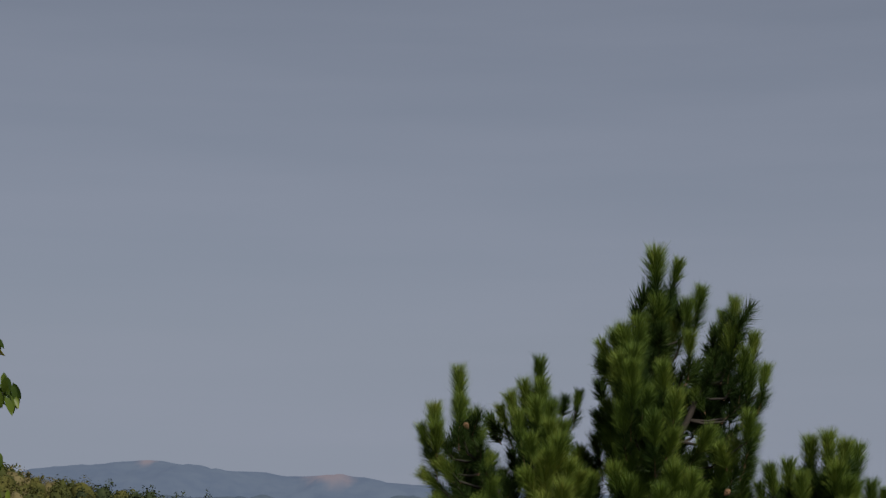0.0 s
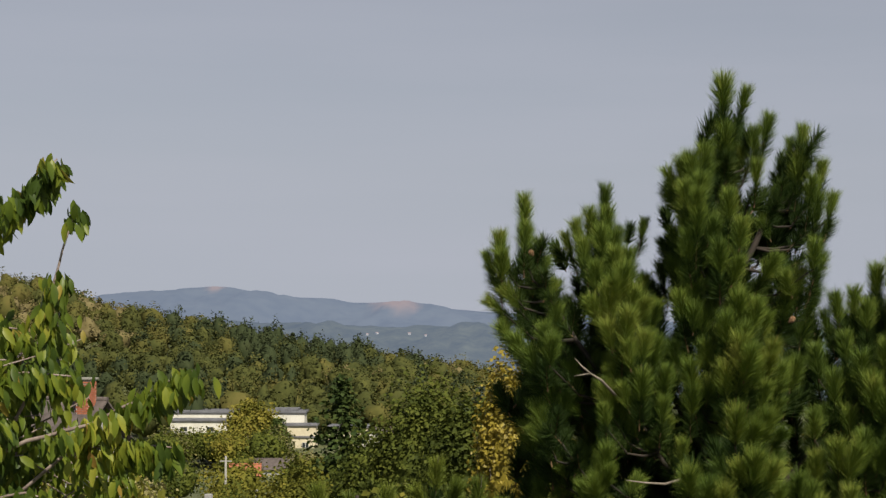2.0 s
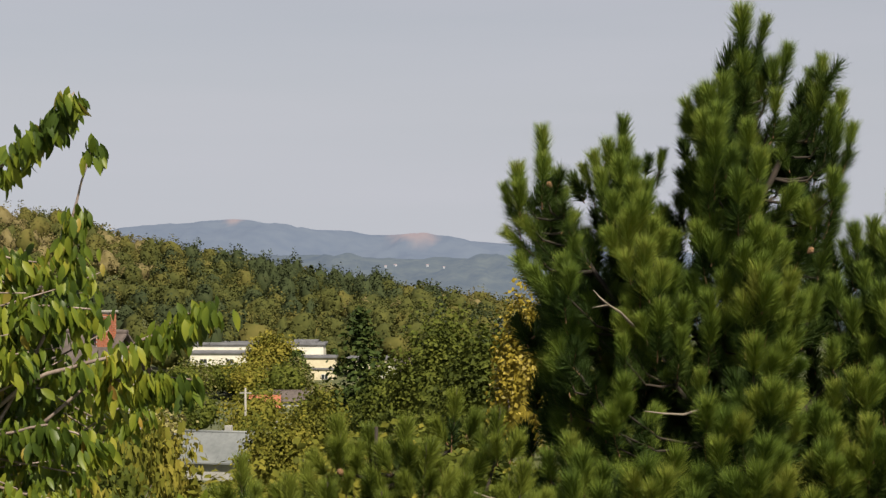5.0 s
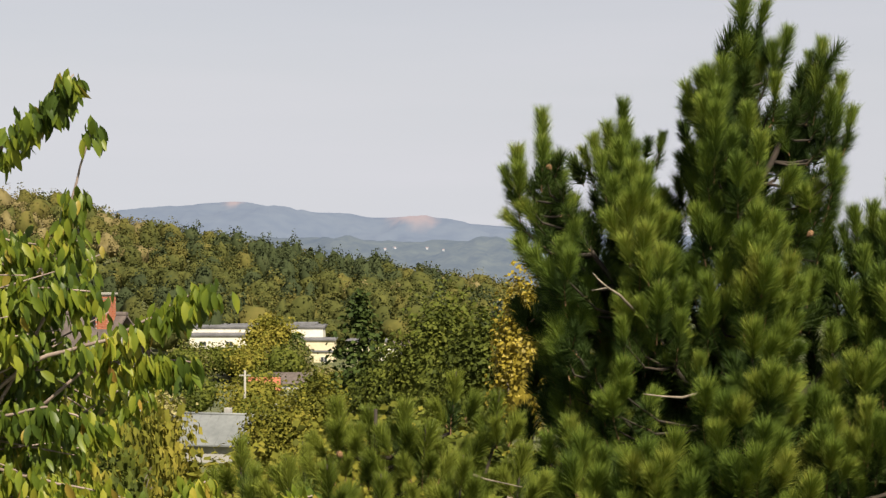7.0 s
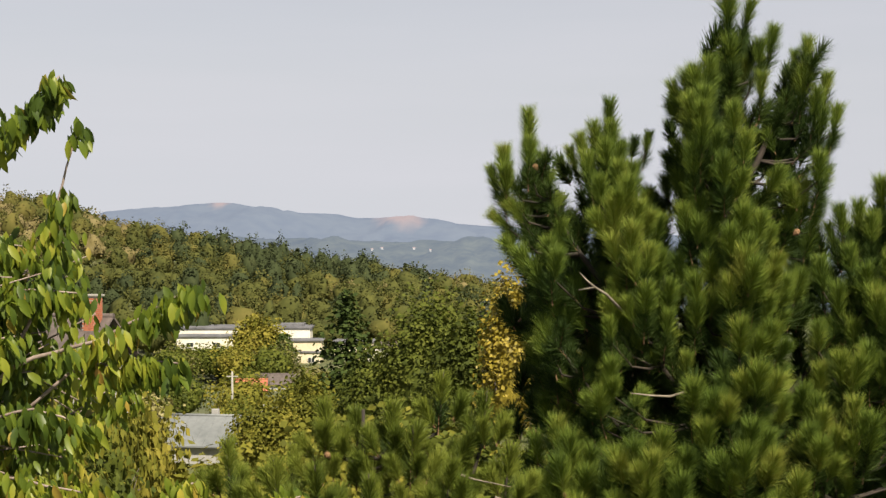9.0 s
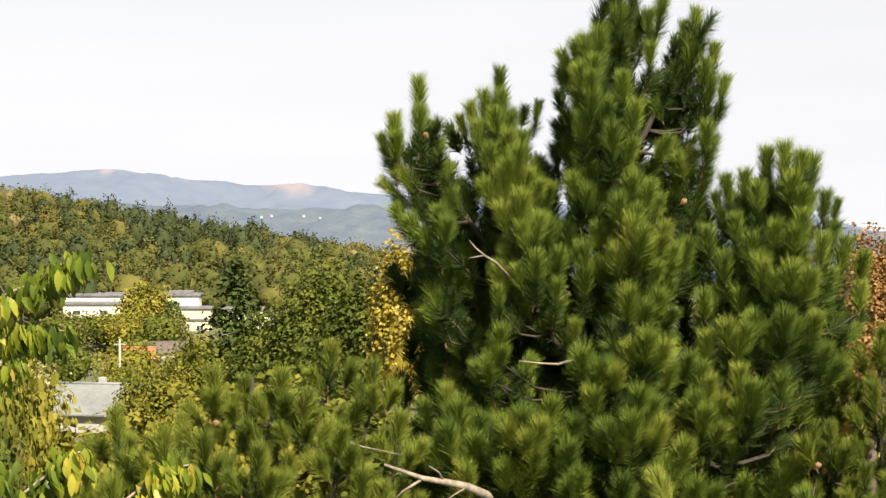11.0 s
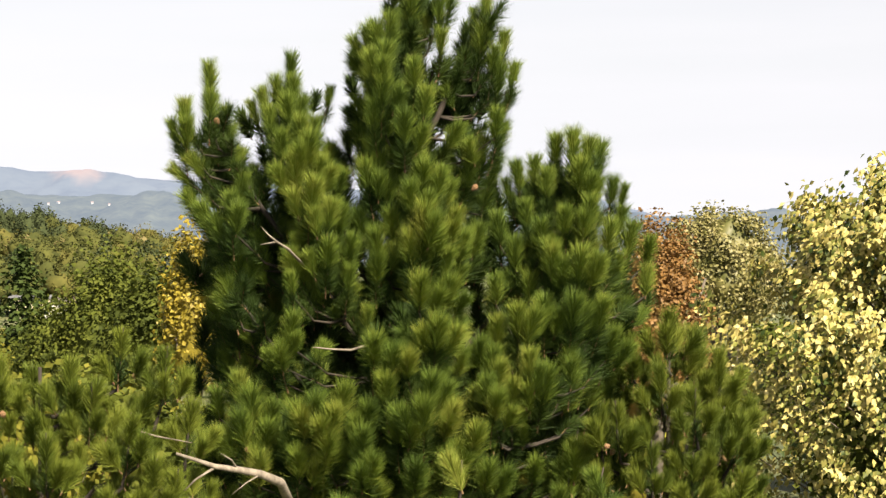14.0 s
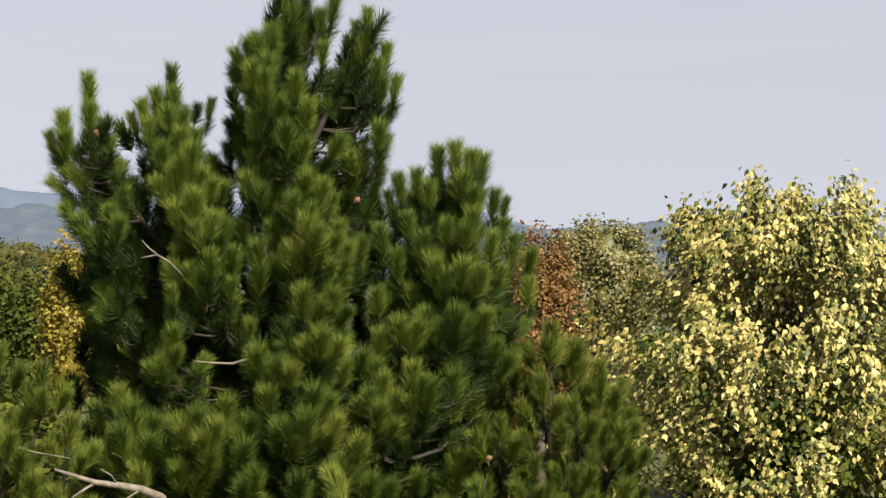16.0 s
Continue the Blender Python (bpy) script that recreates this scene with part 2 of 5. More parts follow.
def frames_from(z_axis, rng, lean=None):
    """Turning matrices whose third column is z_axis and whose first is random, or leans one way."""
    z = unit(z_axis)
    r = rng.normal(size=z.shape) if lean is None else lean
    x = unit(np.cross(r, z))
    y = np.cross(z, x)
    return np.stack([x, y, z], axis=2)


def tube(bm, points, radii, sides=7):
    """A tapered tube along points."""
    rings = []
    up = Vector((0.13, 0.31, 0.94))
    pts = [Vector(p) for p in points]
    for i, p in enumerate(pts):
        d = (pts[min(i + 1, len(pts) - 1)] - pts[max(i - 1, 0)]).normalized()
        a = d.cross(up)
        if a.length < 0.05:
            a = d.cross(Vector((1, 0, 0)))
        a.normalize()
        b = d.cross(a)
        rings.append([bm.verts.new(p + (a * math.cos(w) + b * math.sin(w)) * radii[i]) for w in (2 * math.pi * k / sides for k in range(sides))])
    for r0, r1 in zip(rings, rings[1:]):
        for k in range(sides):
            f = bm.faces.new((r0[k], r0[(k + 1) % sides], r1[(k + 1) % sides], r1[k]))
            f.smooth = True
    bm.faces.new(rings[-1])
    bm.faces.new(rings[0][::-1])
    return bm


def bend(a, b, rise, steps, rng, wobble=0.03):
    """Points from a to b that sag or rise on the way and wander a little."""
    a, b = np.array(a, float), np.array(b, float)
    out = []
    for i in range(steps + 1):
        s = i / steps
        p = a + (b - a) * s
        p[2] -= rise * math.sin(math.pi * s)
        if 0 < i < steps:
            p += rng.normal(size=3) * wobble
        out.append(p)
    return out


def box(bm, x0, x1, y0, y1, z0, z1, bevel=0.0):
    r = bmesh.ops.create_cube(bm, size=1.0, matrix=Matrix.Translation(((x0 + x1) / 2, (y0 + y1) / 2, (z0 + z1) / 2)) @ Matrix.Diagonal((x1 - x0, y1 - y0, z1 - z0, 1)))
    if bevel:
        es = list({e for v in r["verts"] for e in v.link_edges})
        bmesh.ops.bevel(bm, geom=es, offset=bevel, segments=1, affect="EDGES")
    return bm


# ---- ground ----
CREST_AZ = [-40, -20, -14.2, -12.5, -10.9, -9, -6.9, -5.5, -3.7, -1.2, 0.2, 1.7, 6, 20, 40]
CREST_Z = [17, 18, 17.5, 17.5, 11, 7.5, 4, 1.5, -2, -4.5, -7.2, -9.8, -14, -20, -22]


def step01(s):
    s = np.clip(s, 0, 1)
    return s * s * (3 - 2 * s)


def ground_z(x, y):
    """Height of the land: a garden slope, a shallow valley and a wooded hill behind it."""
    r, az = np.hypot(x, y), np.degrees(np.arctan2(x, y))
    low = -3.0 * step01((r - 22) / 70) - 8.0 * step01((r - 70) / 200)
    crest = np.interp(az, CREST_AZ, CREST_Z)
    hill = (crest - low) * step01((r - 335) / 215)
    fall = (crest + 60) * step01((r - 570) / 700)
    return low + hill - fall + 0.25 * np.sin(x * 0.11) * np.cos(y * 0.07)


def build_ground():
    radii = np.concatenate([[0.02], np.geomspace(1.0, 4800, 124)])
    n_az = 240
    az = np.linspace(0, 2 * np.pi, n_az, endpoint=False)
    rr, aa = np.meshgrid(radii, az, indexing="ij")
    x, y = rr * np.sin(aa), rr * np.cos(aa)
    v = np.stack([x, y, ground_z(x, y)], -1).reshape(-1, 3)
    i, j = np.meshgrid(np.arange(len(radii) - 1), np.arange(n_az), indexing="ij")
    a, b = i * n_az + j, i * n_az + (j + 1) % n_az
    c, d = a + n_az, b + n_az
    t = np.concatenate([np.stack([a, d, b], -1).reshape(-1, 3), np.stack([a, c, d], -1).reshape(-1, 3)])
    v = np.concatenate([v, [[0, 0, float(ground_z(np.array(0.0), np.array(0.001)))]]])
    k = np.arange(n_az)
    t = np.concatenate([t, np.stack([np.full(n_az, len(v) - 1), k, (k + 1) % n_az], -1)])
    ob = new("ground", raw_mesh("ground", v, t, [GRASS], smooth=True))
    tagged(ob, "rough grass sloping down into a shallow wooded valley", "ground", kind="structure")


build_ground()


def hill_range(name, label, dist, depth, az_list, el_list, foot, mat, wiggle, seed, bare=()):
    """A far range of hills whose skyline has the given elevations in degrees."""
    az = np.linspace(-60, 60, 700)
    el = np.interp(az, az_list, el_list)
    el = np.convolve(np.pad(el, 2, "edge"), np.ones(5) / 5, "valid")
    steps = np.linspace(0, 1, 26)
    vs = []
    for s in steps:
        d = dist - depth * (1 - s)
        top = EYE + dist * np.tan(np.radians(el))
        z = foot + (top - foot) * step01(s) ** 0.8
        ridge = np.array([noise.fractal(Vector((a * 0.45 + seed, s * 3.0, seed)), 0.8, 2.1, 6) for a in az])
        fine = np.array([noise.noise(Vector((a * 9.0 + seed, s * 20, 0))) for a in az])
        z = z + ridge * wiggle * (4 * s * (1 - s) + 0.10) + fine * wiggle * 0.05
        dd = d + ridge * depth * 0.12 * (1 - s)
        vs.append(np.stack([dd * np.sin(np.radians(az)), dd * np.cos(np.radians(az)), z], -1))
    vs.append(np.stack([(dist + 60) * np.sin(np.radians(az)), (dist + 60) * np.cos(np.radians(az)), np.full(len(az), foot)], -1))
    v = np.concatenate(vs)
    n = len(az)
    i, j = np.meshgrid(np.arange(len(vs) - 1), np.arange(n - 1), indexing="ij")
    a = i * n + j
    t = np.concatenate([np.stack([a, a + 1, a + n + 1], -1).reshape(-1, 3), np.stack([a, a + n + 1, a + n], -1).reshape(-1, 3)])
    me = raw_mesh(name, v, t, [mat], smooth=True)
    # bare clearings among the woods: bearing, half width, lowest part of the slope
    open_land = np.zeros(len(v), np.float32)
    for c, w, s0 in bare:
        for q in range(len(vs)):
            s = min(1.0, q / 25)
            edge = np.array([0.5 * noise.noise(Vector((a * 2.5, seed + q * 0.35, c))) for a in az])
            span = 1.0 - np.abs(az - c) / w + edge - max(0.0, s0 - s) * 9
            open_land[q * n:(q + 1) * n] = np.maximum(open_land[q * n:(q + 1) * n], np.clip(span * 1.6, 0, 1))
    me.attributes.new("open_land", "FLOAT", "POINT").data.foreach_set("value", open_land)
    ob = new(name, me)
    tagged(ob, label, "hills", kind="structure")
    return ob


hill_range("backdrop_far_hills", "far hills on the horizon, blue haze imitated by a glow", 4300, 900,
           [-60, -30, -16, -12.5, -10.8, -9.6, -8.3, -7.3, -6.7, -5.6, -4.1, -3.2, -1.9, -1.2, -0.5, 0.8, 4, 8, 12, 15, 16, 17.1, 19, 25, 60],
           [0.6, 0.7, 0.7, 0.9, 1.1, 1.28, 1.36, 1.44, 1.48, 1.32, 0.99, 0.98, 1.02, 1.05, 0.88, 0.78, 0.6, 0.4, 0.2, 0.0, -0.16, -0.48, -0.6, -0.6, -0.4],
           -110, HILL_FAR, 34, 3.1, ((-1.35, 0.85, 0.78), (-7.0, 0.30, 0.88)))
hill_range("backdrop_middle_hills", "grey-green hills with scattered houses, haze imitated by a glow", 2500, 800,
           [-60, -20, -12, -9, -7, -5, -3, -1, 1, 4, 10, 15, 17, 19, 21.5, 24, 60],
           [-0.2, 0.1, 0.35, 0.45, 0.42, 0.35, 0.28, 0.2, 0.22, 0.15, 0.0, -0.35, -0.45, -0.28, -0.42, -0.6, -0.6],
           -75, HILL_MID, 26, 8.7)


# ---- pines ----
def shoot_mesh(name, length, reach, count, seed, mat, spread=1.0, thin=1.0):
    """A pine shoot: a brown twig set all round with long needles that curve forward, like a bottle brush."""
    rng = np.random.default_rng(seed)
    s = rng.random(count) ** 0.75
    w = np.arange(count) * 2.39996 + rng.normal(size=count) * 0.4
    lean = np.radians(np.clip((50 - 20 * s) * spread + rng.normal(size=count) * 9, 4, 110))
    crest = s > 0.80
    lean[crest] = np.radians(44 * rng.random(crest.sum()) ** 0.6)
    radial = np.stack([np.cos(w), np.sin(w), np.zeros(count)], 1)
    d = radial * np.sin(lean)[:, None]
    d[:, 2] = np.cos(lean)
    base = np.stack([0 * s, 0 * s, s * length], 1) + radial * 0.004
    ln = reach * rng.uniform(0.76, 1.06, count)
    ln[crest] *= 0.72 + 0.28 * np.sin(lean[crest] * 1.6)
    side = unit(np.cross(d, rng.normal(size=(count, 3)))) * (rng.uniform(0.0018, 0.0028, count) * thin)[:, None]
    tip = base + d * ln[:, None] + np.array([0, 0, 1]) * (ln * 0.10)[:, None]
    v = np.stack([base - side, base + side, tip], 1).reshape(-1, 3)
    t = np.arange(3 * count).reshape(-1, 3)
    k = len(v)
    ring = [(math.cos(a) * r, math.sin(a) * r, z) for z, r in ((-0.02, 0.006), (length * 0.9, 0.003)) for a in np.arange(6) * math.pi / 3]
    bud = [(0, 0, length * 0.9 + 0.015)]
    v = np.concatenate([v, ring, bud])
    tw = []
    for i in range(6):
        j = (i + 1) % 6
        tw += [[k + i, k + j, k + 6 + j], [k + i, k + 6 + j, k + 6 + i], [k + 6 + i, k + 6 + j, k + 12]]
    idx = [0] * len(t) + [1] * len(tw)
    return raw_mesh(name, v, np.concatenate([t, tw]), [mat, TWIG_PINE], idx)


def leaf_object(parent, me, R, p, name="leaf"):
    ob = new(name, me)
    ob.parent = parent
    M = Matrix(R.tolist()).to_4x4()
    M.translation = Vector(p)
    ob.matrix_local = M
    return ob


def cone_mesh():
    bm = bmesh.new()
    prof = [(0.0, 0.006), (0.01, 0.020), (0.028, 0.023), (0.045, 0.014), (0.058, 0.004)]
    rings = [[bm.verts.new((math.cos(a + 0.4 * i) * r, math.sin(a + 0.4 * i) * r, z)) for a in np.arange(8) * math.pi / 4] for i, (z, r) in enumerate(prof)]
    for r0, r1 in zip(rings, rings[1:]):
        for k in range(8):
            bm.faces.new((r0[k], r0[(k + 1) % 8], r1[(k + 1) % 8], r1[k]))
    bm.faces.new(rings[-1]); bm.faces.new(rings[0][::-1])
    me = bpy.data.meshes.new("cone")
    bm.to_mesh(me); bm.free()
    me.materials.append(CONE_BROWN)
    return me


def limb_points(trunk_h, tip, rng, wob=0.02):
    """A limb leaves the trunk well below its tip, runs out and then turns straight up."""
    tip = np.array(tip, float)
    out = math.hypot(tip[0], tip[1])
    rise = min(0.55, 0.25 + 0.35 * out)
    elbow = tip * np.array([0.93, 0.93, 1]) - np.array([0, 0, rise])
    start = np.array([0.0, 0.0, min(trunk_h, elbow[2] - 0.42 * out)])
    pts = []
    for i in range(6):
        s = i / 5
        p = start + (elbow - start) * s
        p[2] = start[2] + (elbow[2] - start[2]) * s ** 1.3
        if 0 < i:
            p += rng.normal(size=3) * wob
        pts.append(p)
    for s in (0.33, 0.66, 1.0):
        pts.append(elbow + (tip - elbow) * s)
    return pts


def along(pts, s):
    u = s * (len(pts) - 1)
    i = min(int(u), len(pts) - 2)
    return pts[i] + (pts[i + 1] - pts[i]) * (u - i), unit(pts[i + 1] - pts[i])


def set_shoots(tree, found, kinds, rng, max_parts):
    """Shoots at (place, axis, size, kind): those towards the viewer as parts of their own, the others in one mesh."""
    order = sorted(range(len(found)), key=lambda i: found[i][0][1])
    keep = set(order[:max_parts])
    arrays = []
    for me in kinds:
        v = np.empty(len(me.vertices) * 3, np.float32); me.vertices.foreach_get("co", v)
        t = np.empty(len(me.loops), np.int32); me.loops.foreach_get("vertex_index", t)
        m = np.empty(len(me.polygons), np.int32); me.polygons.foreach_get("material_index", m)
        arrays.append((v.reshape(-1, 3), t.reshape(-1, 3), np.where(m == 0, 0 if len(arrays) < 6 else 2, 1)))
    rest_v, rest_t, rest_i, base = [], [], [], 0
    for i, (p, ax, size, k) in enumerate(found):
        R = frames_from(unit(np.asarray(ax, float))[None], rng)[0] * size
        if i in keep:
            leaf_object(tree, kinds[k], R, p, "needle_shoot")
        else:
            v, t, m = arrays[k]
            rest_v.append(v @ R.T + p); rest_t.append(t + base); rest_i.append(m)
            base += len(v)
    if rest_v:
        ob = part("needles", raw_mesh("needles", np.concatenate(rest_v), np.concatenate(rest_t), [kinds[0].materials[0], TWIG_PINE, kinds[-1].materials[0]], np.concatenate(rest_i)), None, tree, "dense green needle shoots farther in")
        ob["kind"] = "stuff"
    return order


def set_cones(tree, found, order, count, rng):
    cone = cone_mesh()
    for _ in range(count):
        p, ax, size, _k = found[order[int(rng.integers(max(1, len(order) // 2)))]]
        M = frames_from((-np.asarray(ax, float) + rng.normal(size=3) * 0.5)[None], rng)[0]
        leaf_object(tree, cone, M, p + np.array([0, -0.06, 0.02]), "cone")["label"] = "small brown pine cone"


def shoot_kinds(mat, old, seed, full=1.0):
    """Four full brushes, two slim ones, two of older, sparse needles and two coarser ones for the inside of the crown.
    The last four take a darker green that also paints in shade.
    """
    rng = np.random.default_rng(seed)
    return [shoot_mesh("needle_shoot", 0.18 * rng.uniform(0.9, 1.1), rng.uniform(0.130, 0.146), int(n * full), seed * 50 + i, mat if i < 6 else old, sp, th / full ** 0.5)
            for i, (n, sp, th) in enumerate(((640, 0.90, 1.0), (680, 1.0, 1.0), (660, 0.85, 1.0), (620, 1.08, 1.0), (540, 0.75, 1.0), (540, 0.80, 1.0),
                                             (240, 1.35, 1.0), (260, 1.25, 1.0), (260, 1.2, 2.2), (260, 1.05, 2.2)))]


def pine(place, height, limbs, label, seed, mat, trunk_r=0.11, whorls=3, cones=10):
    """A pine from its limbs: each a tip (x, y, z) about the trunk's foot. Shoots stand on the outer half of every limb."""
    rng = np.random.default_rng(seed)
    tree = thing("pine_tree", place, label, "tree", "pines")
    tp = [(0, 0, h) for h in np.linspace(-0.3, height, 12)]
    part("trunk", tube(bmesh.new(), tp, list(np.linspace(trunk_r, 0.012, 12)), 9), BARK_PINE, tree, "brown scaly bark")
    found = []   # place, axis, size, kind
    for tip in limbs:
        pts = limb_points(height - 0.35, tip, rng)
        out = math.hypot(tip[0], tip[1])
        part("limb", tube(bmesh.new(), pts, list(np.linspace(0.012 + 0.011 * (out + 0.5), 0.005, len(pts))), 6), BARK_PINE, tree)
        end, d = along(pts, 1.0)
        for k, back in enumerate((0.24, 0.42)):   # the leading shoot over older needles
            found.append((end - d * back, d + np.array([0, -0.1, 0.4]) + rng.normal(size=3) * 0.1, rng.uniform(0.85, 1.05) - 0.08 * k, int(rng.integers(4)) if k == 0 else 6))
        for w_at in (0.0, 0.22, 0.44)[:whorls]:
            p, d = along(pts, 1.0 - w_at)
            turn = rng.random() * 6.28
            for k in range(4):
                a = turn + 6.283 * k / 4 + rng.normal() * 0.25
                side = np.array([math.cos(a), math.sin(a), 0.0])
                ax = d * 0.25 + side * rng.uniform(0.35, 0.8) + np.array([0, 0, rng.uniform(0.6, 1.0)])
                q = p + side * (0.09 + 0.14 * w_at) * rng.uniform(0.8, 1.3) - np.array([0, 0, 0.32 + 0.08 * rng.random()])
                found.append((q, ax, rng.uniform(0.75, 1.02), int(rng.integers(6))))
    order = set_shoots(tree, found, shoot_kinds(mat, NEEDLE_OLD_SHADED, seed, 0.75), rng, 300)
    set_cones(tree, found, order, cones, rng)
    return tree


def bough_pine(place, height, boughs, label, seed, mat, trunk_r, dead, cones):
    """A pine of distinct boughs: each a stem that leaves the trunk, and leading shoots (x, y, z of the top, tilt in degrees, size)
    that stand on it, each with side shoots and older needles behind it."""
    rng = np.random.default_rng(seed)
    tree = thing("pine_tree", place, label, "tree", "pines")
    tp = [(0.02 * math.sin(h), 0.05, h) for h in np.linspace(-0.3, height, 12)]
    part("trunk", tube(bmesh.new(), tp, list(np.linspace(trunk_r, 0.014, 12)), 9), BARK_PINE, tree, "brown scaly bark")
    found = []
    for stem, shoots in boughs:
        pts = [np.array(p) + (0, 0, EYE) for p in stem]
        root = np.array([0.0, 0.05, min(height - 0.2, pts[0][2] - 0.05)])
        dense = [root]
        for p, q in zip(pts, pts[1:]):
            dense += [p + (q - p) * u + rng.normal(size=3) * 0.012 for u in (0.0, 0.33, 0.66)]
        dense.append(pts[-1])
        part("limb", tube(bmesh.new(), dense, list(np.linspace(0.030, 0.007, len(dense))), 7), BARK_PINE, tree)
        for k in range(14):
            q, d = along(dense, 0.35 + 0.62 * k / 13)
            w = k * 2.4
            found.append((q, d + np.array([math.cos(w) * 0.8, math.sin(w) * 0.8 - 0.2, 0.5]), rng.uniform(0.75, 0.95), 6 + k % 2))
        for x, y, z, tilt, size in shoots:
            tip = np.array([x, y, z + EYE])
            front = np.clip(-y, 0, 1.0)
            a = radians(tilt)
            ax = unit(np.array([math.sin(a), -0.10 - 0.45 * front + 0.08 * rng.normal(), math.cos(a)]))
            size *= 0.98
            base = tip - ax * 0.255 * size
            k = 4 + int(rng.integers(2)) if size < 0.93 else int(rng.integers(4))
            found.append((base, ax, size, k))
            # the branchlet that carries it
            gap = [np.linalg.norm((base - p) * np.array([1, 0.7, 1])) + 2.5 * max(0.0, p[2] - base[2] + 0.18) for p in dense]
            foot = dense[int(np.argmin(gap))]
            mid = base * 0.6 + foot * 0.4 + np.array([0, 0, -0.10])
            part("branchlet", tube(bmesh.new(), [foot, foot * 0.55 + mid * 0.45 + (0, 0, -0.02), mid, base, base + ax * 0.05], [0.014, 0.011, 0.009, 0.006, 0.005], 5), BARK_PINE, tree)
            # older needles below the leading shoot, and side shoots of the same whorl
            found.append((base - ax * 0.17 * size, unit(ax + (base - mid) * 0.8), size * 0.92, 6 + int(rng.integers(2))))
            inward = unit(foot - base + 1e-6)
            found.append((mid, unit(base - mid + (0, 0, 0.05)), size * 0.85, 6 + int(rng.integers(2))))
            for j in range(1 if size > 1.0 and y < -0.1 else 0):   # close beside the leading shoot
                w = rng.random() * 6.283
                out = np.array([math.cos(w), 0.6 * math.sin(w), 0.0])
                found.append((base + out * 0.075 * size - ax * rng.uniform(0.02, 0.07), unit(ax + out * 0.3), size * rng.uniform(0.8, 0.95), int(rng.integers(6))))
            for j in range(1 if size > 0.9 else 0):
                w = rng.random() * 6.283
                out = np.array([math.cos(w) * 0.8, math.sin(w) * 0.7 + 0.35, 0.0])
                q = base + inward * rng.uniform(0.10, 0.26) + out * 0.05 - ax * rng.uniform(0.10, 0.22)
                found.append((q, unit(ax + out * 0.75), size * rng.uniform(0.72, 0.9), int(rng.integers(6))))
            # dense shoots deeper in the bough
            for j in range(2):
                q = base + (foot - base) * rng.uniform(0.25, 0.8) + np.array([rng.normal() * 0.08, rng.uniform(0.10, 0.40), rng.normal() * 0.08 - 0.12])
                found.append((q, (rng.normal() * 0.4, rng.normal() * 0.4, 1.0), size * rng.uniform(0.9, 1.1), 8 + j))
    # the crowded inside and back of the crown, below its outline, coloured shade-dark
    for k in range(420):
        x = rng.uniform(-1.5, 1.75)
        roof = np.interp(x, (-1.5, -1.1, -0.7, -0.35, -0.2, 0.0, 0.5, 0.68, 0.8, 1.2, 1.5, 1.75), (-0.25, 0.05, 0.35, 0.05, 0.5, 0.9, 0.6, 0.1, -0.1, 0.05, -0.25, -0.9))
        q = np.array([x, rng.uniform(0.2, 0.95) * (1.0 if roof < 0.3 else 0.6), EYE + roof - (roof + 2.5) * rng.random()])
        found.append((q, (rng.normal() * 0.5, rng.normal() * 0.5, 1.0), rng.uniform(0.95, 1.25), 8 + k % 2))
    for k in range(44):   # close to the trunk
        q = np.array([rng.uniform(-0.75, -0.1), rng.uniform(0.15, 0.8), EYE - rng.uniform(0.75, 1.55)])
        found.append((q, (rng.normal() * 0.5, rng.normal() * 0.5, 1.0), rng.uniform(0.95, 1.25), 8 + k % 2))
    # the lower whorls round the trunk
    for k in range(34):
        a, z = k * 2.39996, -1.55 - 2.0 * k / 34
        r = 1.15 + 0.5 * rng.random()
        tip = np.array([r * math.cos(a), r * math.sin(a), z + EYE])
        lp = limb_points(height, tip, rng)
        part("limb", tube(bmesh.new(), lp, list(np.linspace(0.035, 0.006, len(lp))), 6), BARK_PINE, tree)
        for j in range(9):
            q, d = along(lp, rng.uniform(0.45, 1.0))
            w = rng.random() * 6.283
            found.append((q - (0, 0, 0.2), d * 0.4 + np.array([math.cos(w) * 0.6, math.sin(w) * 0.6, 0.9]), rng.uniform(0.95, 1.25), int(rng.integers(6))))
    order = set_shoots(tree, found, shoot_kinds(mat, NEEDLE_OLD_SHADED, seed), rng, 300)
    for bp, r in dead:
        part("dead_branch", tube(bmesh.new(), bp, list(np.linspace(r, r * 0.25, len(bp))), 7), DEAD_WOOD, tree, "bare weathered grey-brown dead branch")
    set_cones(tree, found, order, cones, rng)
    return tree


E9 = EYE
# boughs of the tall pine: points of the stem (across, towards the back, height over the eye), then its leading shoots
LEADER_STEM = [(0.01, 0.10, 0.28), (0.04, 0.05, 0.81), (0.05, 0.00, 1.38)]
LEADER_SHOOTS = [(0.03, 0.00, 1.90, 0, 1.3), (0.21, 0.00, 1.81, 14, 0.9), (0.03, -0.05, 1.56, -2, 1.15), (0.38, 0.05, 1.63, 12, 0.95), (0.26, 0.00, 1.53, 2, 0.9),
                 (0.24, -0.20, 1.27, 2, 0.85), (0.20, 0.10, 1.40, 10, 0.8), (0.00, -0.45, 1.03, 0, 1), (0.08, -0.50, 0.83, 5, 1.05), (-0.09, -0.55, 0.67, -3, 1.1),
                 (-0.09, -0.15, 1.22, 14, 0.9), (-0.08, -0.35, 0.83, -8, 1)]
CROWN_RIGHT_STEM = [(0.07, 0.10, 0.28), (0.34, 0.10, 0.82), (0.60, 0.10, 1.11), (0.63, 0.10, 1.32)]
